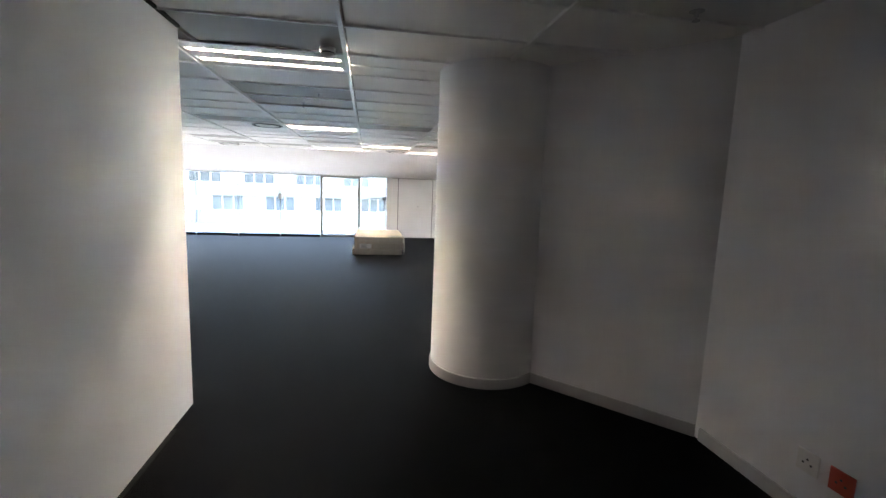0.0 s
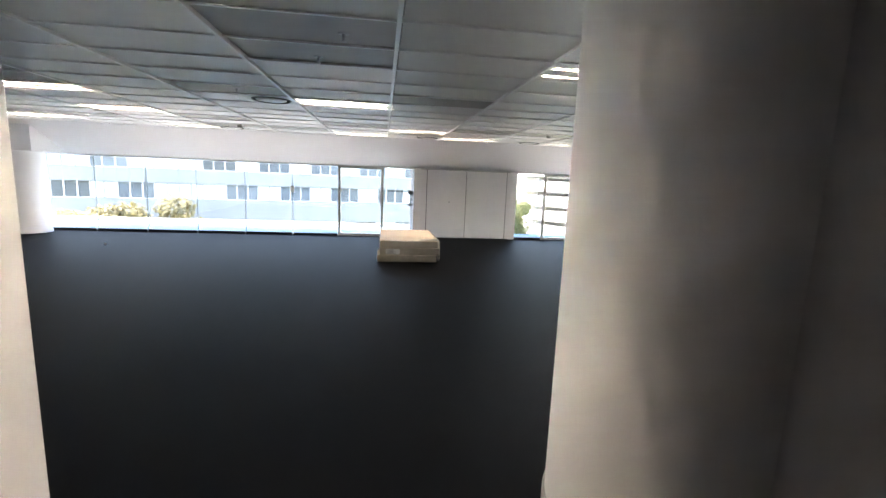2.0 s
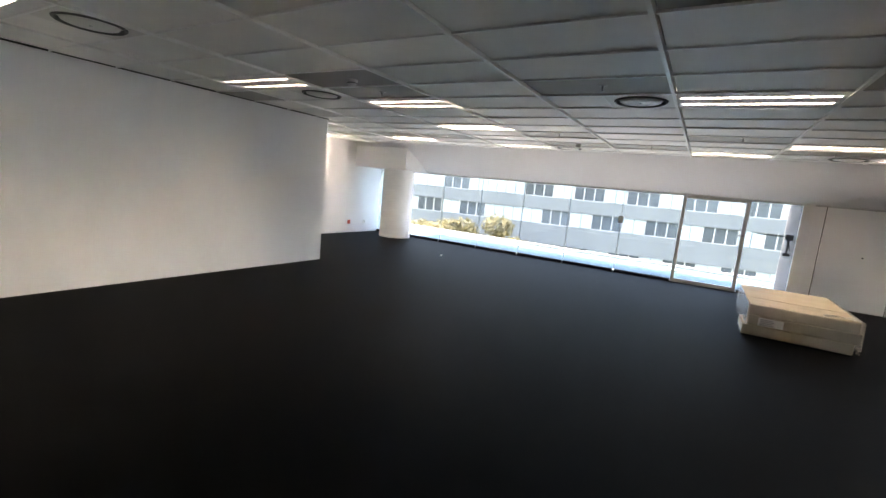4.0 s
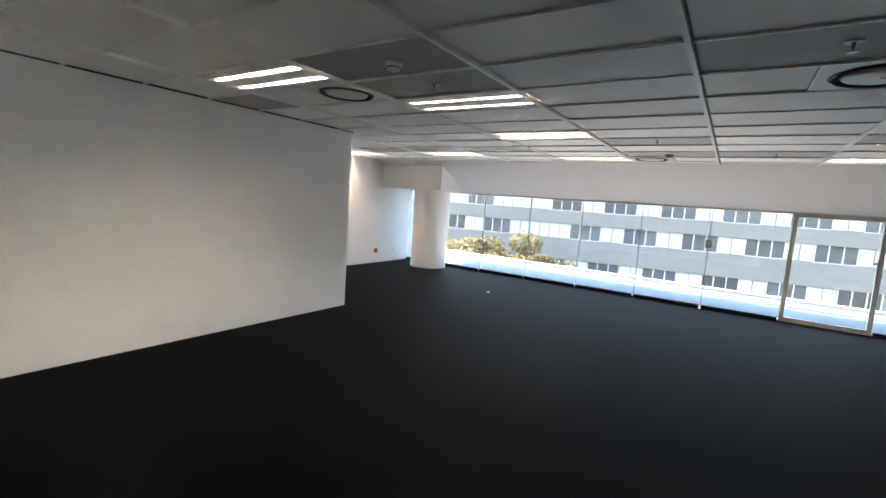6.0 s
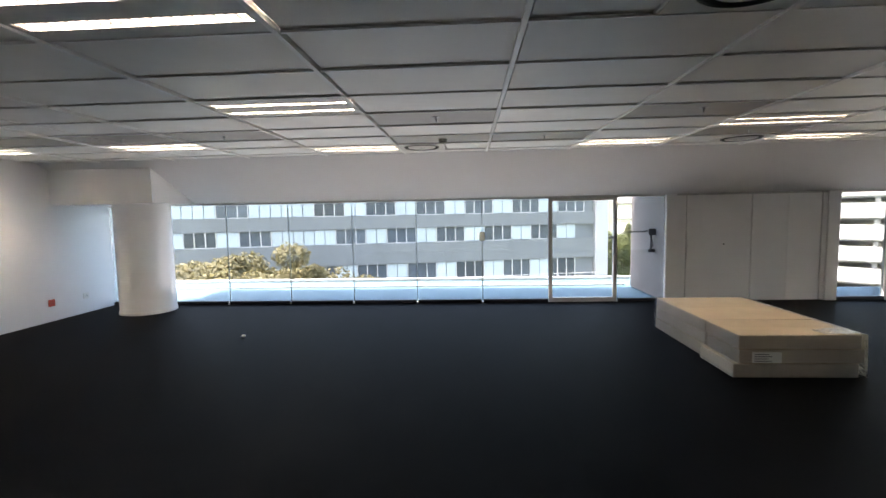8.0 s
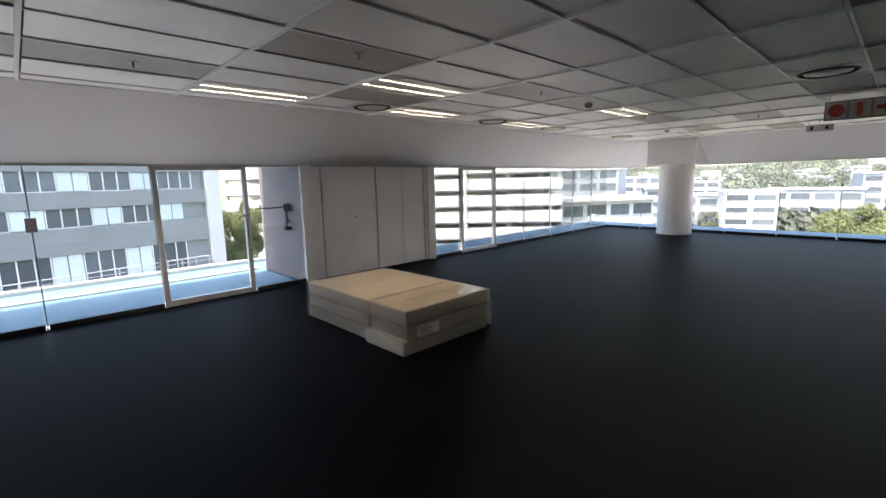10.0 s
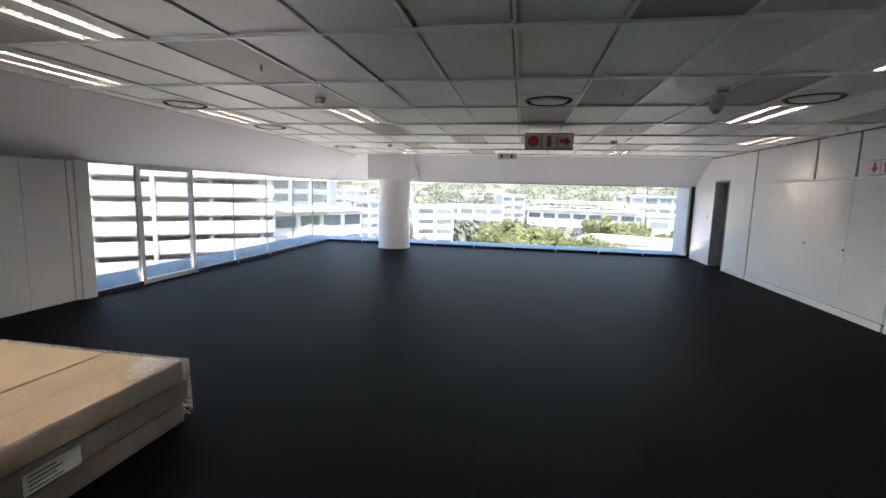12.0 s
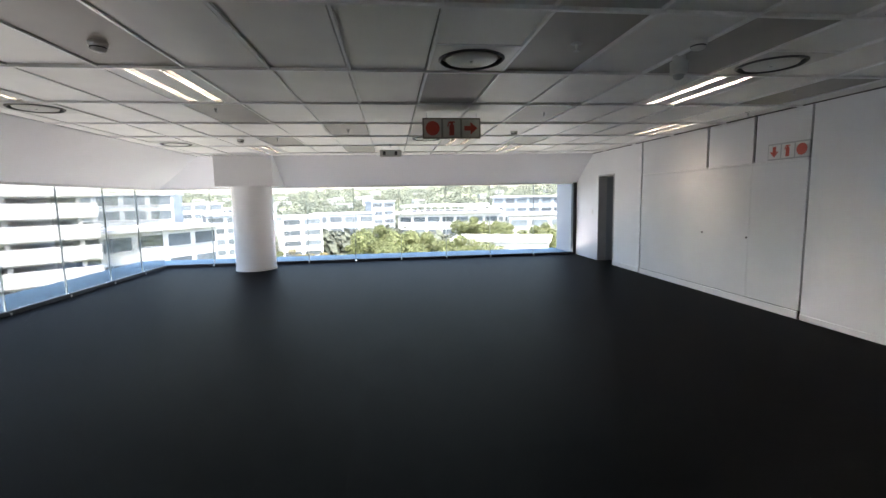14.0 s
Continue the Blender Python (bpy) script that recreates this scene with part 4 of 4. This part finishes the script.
def tree(seed, height, spread, material, label):
    rnd = random.Random(seed)
    t = thing("tree", Matrix(), label, "tree")
    bm = bmesh.new()
    th = height * 0.45
    limbs = [((0, 0, 0), (0.2, 0.1, th), 0.035 * height, 0.022 * height)]
    clumps = []
    for k in range(9):
        a, e = 2.4 * k + rnd.random(), 0.35 + 0.6 * rnd.random()
        tip = (spread * 0.62 * math.cos(a) * (0.5 + 0.6 * rnd.random()), spread * 0.62 * math.sin(a) * (0.5 + 0.6 * rnd.random()), th + (height - th) * e)
        limbs.append(((0.2, 0.1, th * (0.8 + 0.2 * rnd.random())), tip, 0.014 * height, 0.005 * height))
        for _ in range(5):
            clumps.append((tip[0] + rnd.gauss(0, spread * 0.2), tip[1] + rnd.gauss(0, spread * 0.2), tip[2] + rnd.gauss(0, height * 0.07), spread * (0.13 + 0.12 * rnd.random())))
    for p, q, r0, r1 in limbs:
        p, q = Vector(p), Vector(q)
        m = Matrix.Translation((p + q) / 2) @ (q - p).to_track_quat("Z", "Y").to_matrix().to_4x4()
        bmesh.ops.create_cone(bm, cap_ends=True, segments=8, radius1=r0, radius2=r1, depth=(q - p).length, matrix=m)
    part("trunk", bm, M_BARK, t, smooth=True)
    me = bpy.data.meshes.new("crown")
    me.from_pydata(*(lambda vf: (vf[0], [], vf[1]))(leaf_cloud(rnd, clumps, 520, spread * 0.024)))
    me.materials.append(material)
    c = new("crown", me)
    c.parent = t
    return t


kinds = [tree(1, 12.5, 8.0, M_LEAF, "broad green tree seen from above"), tree(2, 11.0, 7.0, M_LEAF_DRY, "broad tree with yellowing leaves"), tree(3, 10.5, 6.5, M_LEAF, "rounded green tree below the office")]
spots = [(98, 62, 1.0, 0), (93, 58, 1.05, 2), (90, 74, 1.1, 0), (95, 80, 1.1, 2), (101, 72, 0.95, 0), (105, 88, 1.05, 2), (108, 84, 1.0, 0), (86, 72, 0.95, 1), (82, 82, 0.9, 1), (78, 92, 0.85, 1),
         (83, 60, 0.8, 1), (112, 78, 0.9, 0), (74, 98, 0.85, 2), (88, 96, 1.0, 2), (70.5, 88, 0.75, 1), (102, 104, 1.1, 0), (110, 104, 1.05, 2), (15.6, 62, 0.6, 2), (17.2, 74, 0.62, 0),
         (-37.0, 42.4, 1.18, 1), (-32.4, 42.0, 1.14, 1), (-27.5, 41.7, 1.08, 1)]
used = set()
for az, r, sc, kd in spots:
    m = at_az(az, r, GROUND - 0.1, az * 37)
    src = kinds[kd]
    if kd in used:
        o = copy_thing(src, m)
    else:
        o, _ = src, used.add(kd)
        o.matrix_world = m
    sc *= 1 if sc < 0.7 or az < 0 else (0.72 if kd == 1 else 0.88)
    o.scale = (sc, sc, sc * (1.8 if 0 < az < 20 else 1))

# far woods: many small leafy clumps over the slopes
rnd = random.Random(21)
clumps = []
for k in range(3000):
    az, r = radians(40 + 90 * rnd.random()), 150 + 1300 * rnd.random() ** 1.6
    x, y = r * math.sin(az), r * math.cos(az)
    clumps.append((x, y, rise(x, y) + 2.5, 3.5 + r * 0.006 + 2.5 * rnd.random()))
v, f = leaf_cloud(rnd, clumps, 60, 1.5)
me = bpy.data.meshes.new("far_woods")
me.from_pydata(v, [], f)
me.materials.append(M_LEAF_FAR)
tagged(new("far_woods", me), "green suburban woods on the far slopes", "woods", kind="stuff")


# ---- carpet tiles ----
TILE = 0.5
carpet_me = {}
near, rest = [], []
for a in range(math.floor(WEST / TILE), math.ceil(EAST / TILE)):
    for b in range(math.floor(PASS_S / TILE), math.ceil((NORTH - 0.05) / TILE)):
        x0, x1 = max(a * TILE, WEST), min(a * TILE + TILE, EAST - 0.03)
        y0, y1 = max(b * TILE, PASS_S), min(b * TILE + TILE, NORTH - 0.05)
        cx, cy = (x0 + x1) / 2, (y0 + y1) / 2
        if cy < -5.9 and not PASS_W - 0.2 < cx < PASS_E + 0.3 or cx < JUT_X - 0.3 and cy < JUT_Y - 0.3:
            continue
        (near if -2.5 <= cx < 8.0 and -1.5 <= cy < 5.0 and x1 - x0 > 0.49 and y1 - y0 > 0.49 else rest).append((x0, y0, x1, y1))
near, more = near[:300], near[300:]
rest += more


def carpet_piece(w, d):
    e = 0.0003
    return [(e, e, -0.006, w - e, d - e, 0.0)]


shared = boxes_mesh("carpet_tile", carpet_piece(TILE, TILE), [M_CARPET])
for x0, y0, x1, y1 in near:
    o = new("carpet_tile", shared)
    o.parent = floor
    o.location = (x0, y0, 0)
far_tiles = bx("carpet", [(x0 + 0.0003, y0 + 0.0003, -0.006, x1 - 0.0003, y1 - 0.0003, 0.0) for x0, y0, x1, y1 in rest], M_CARPET, floor)
tagged(far_tiles, kind="stuff")
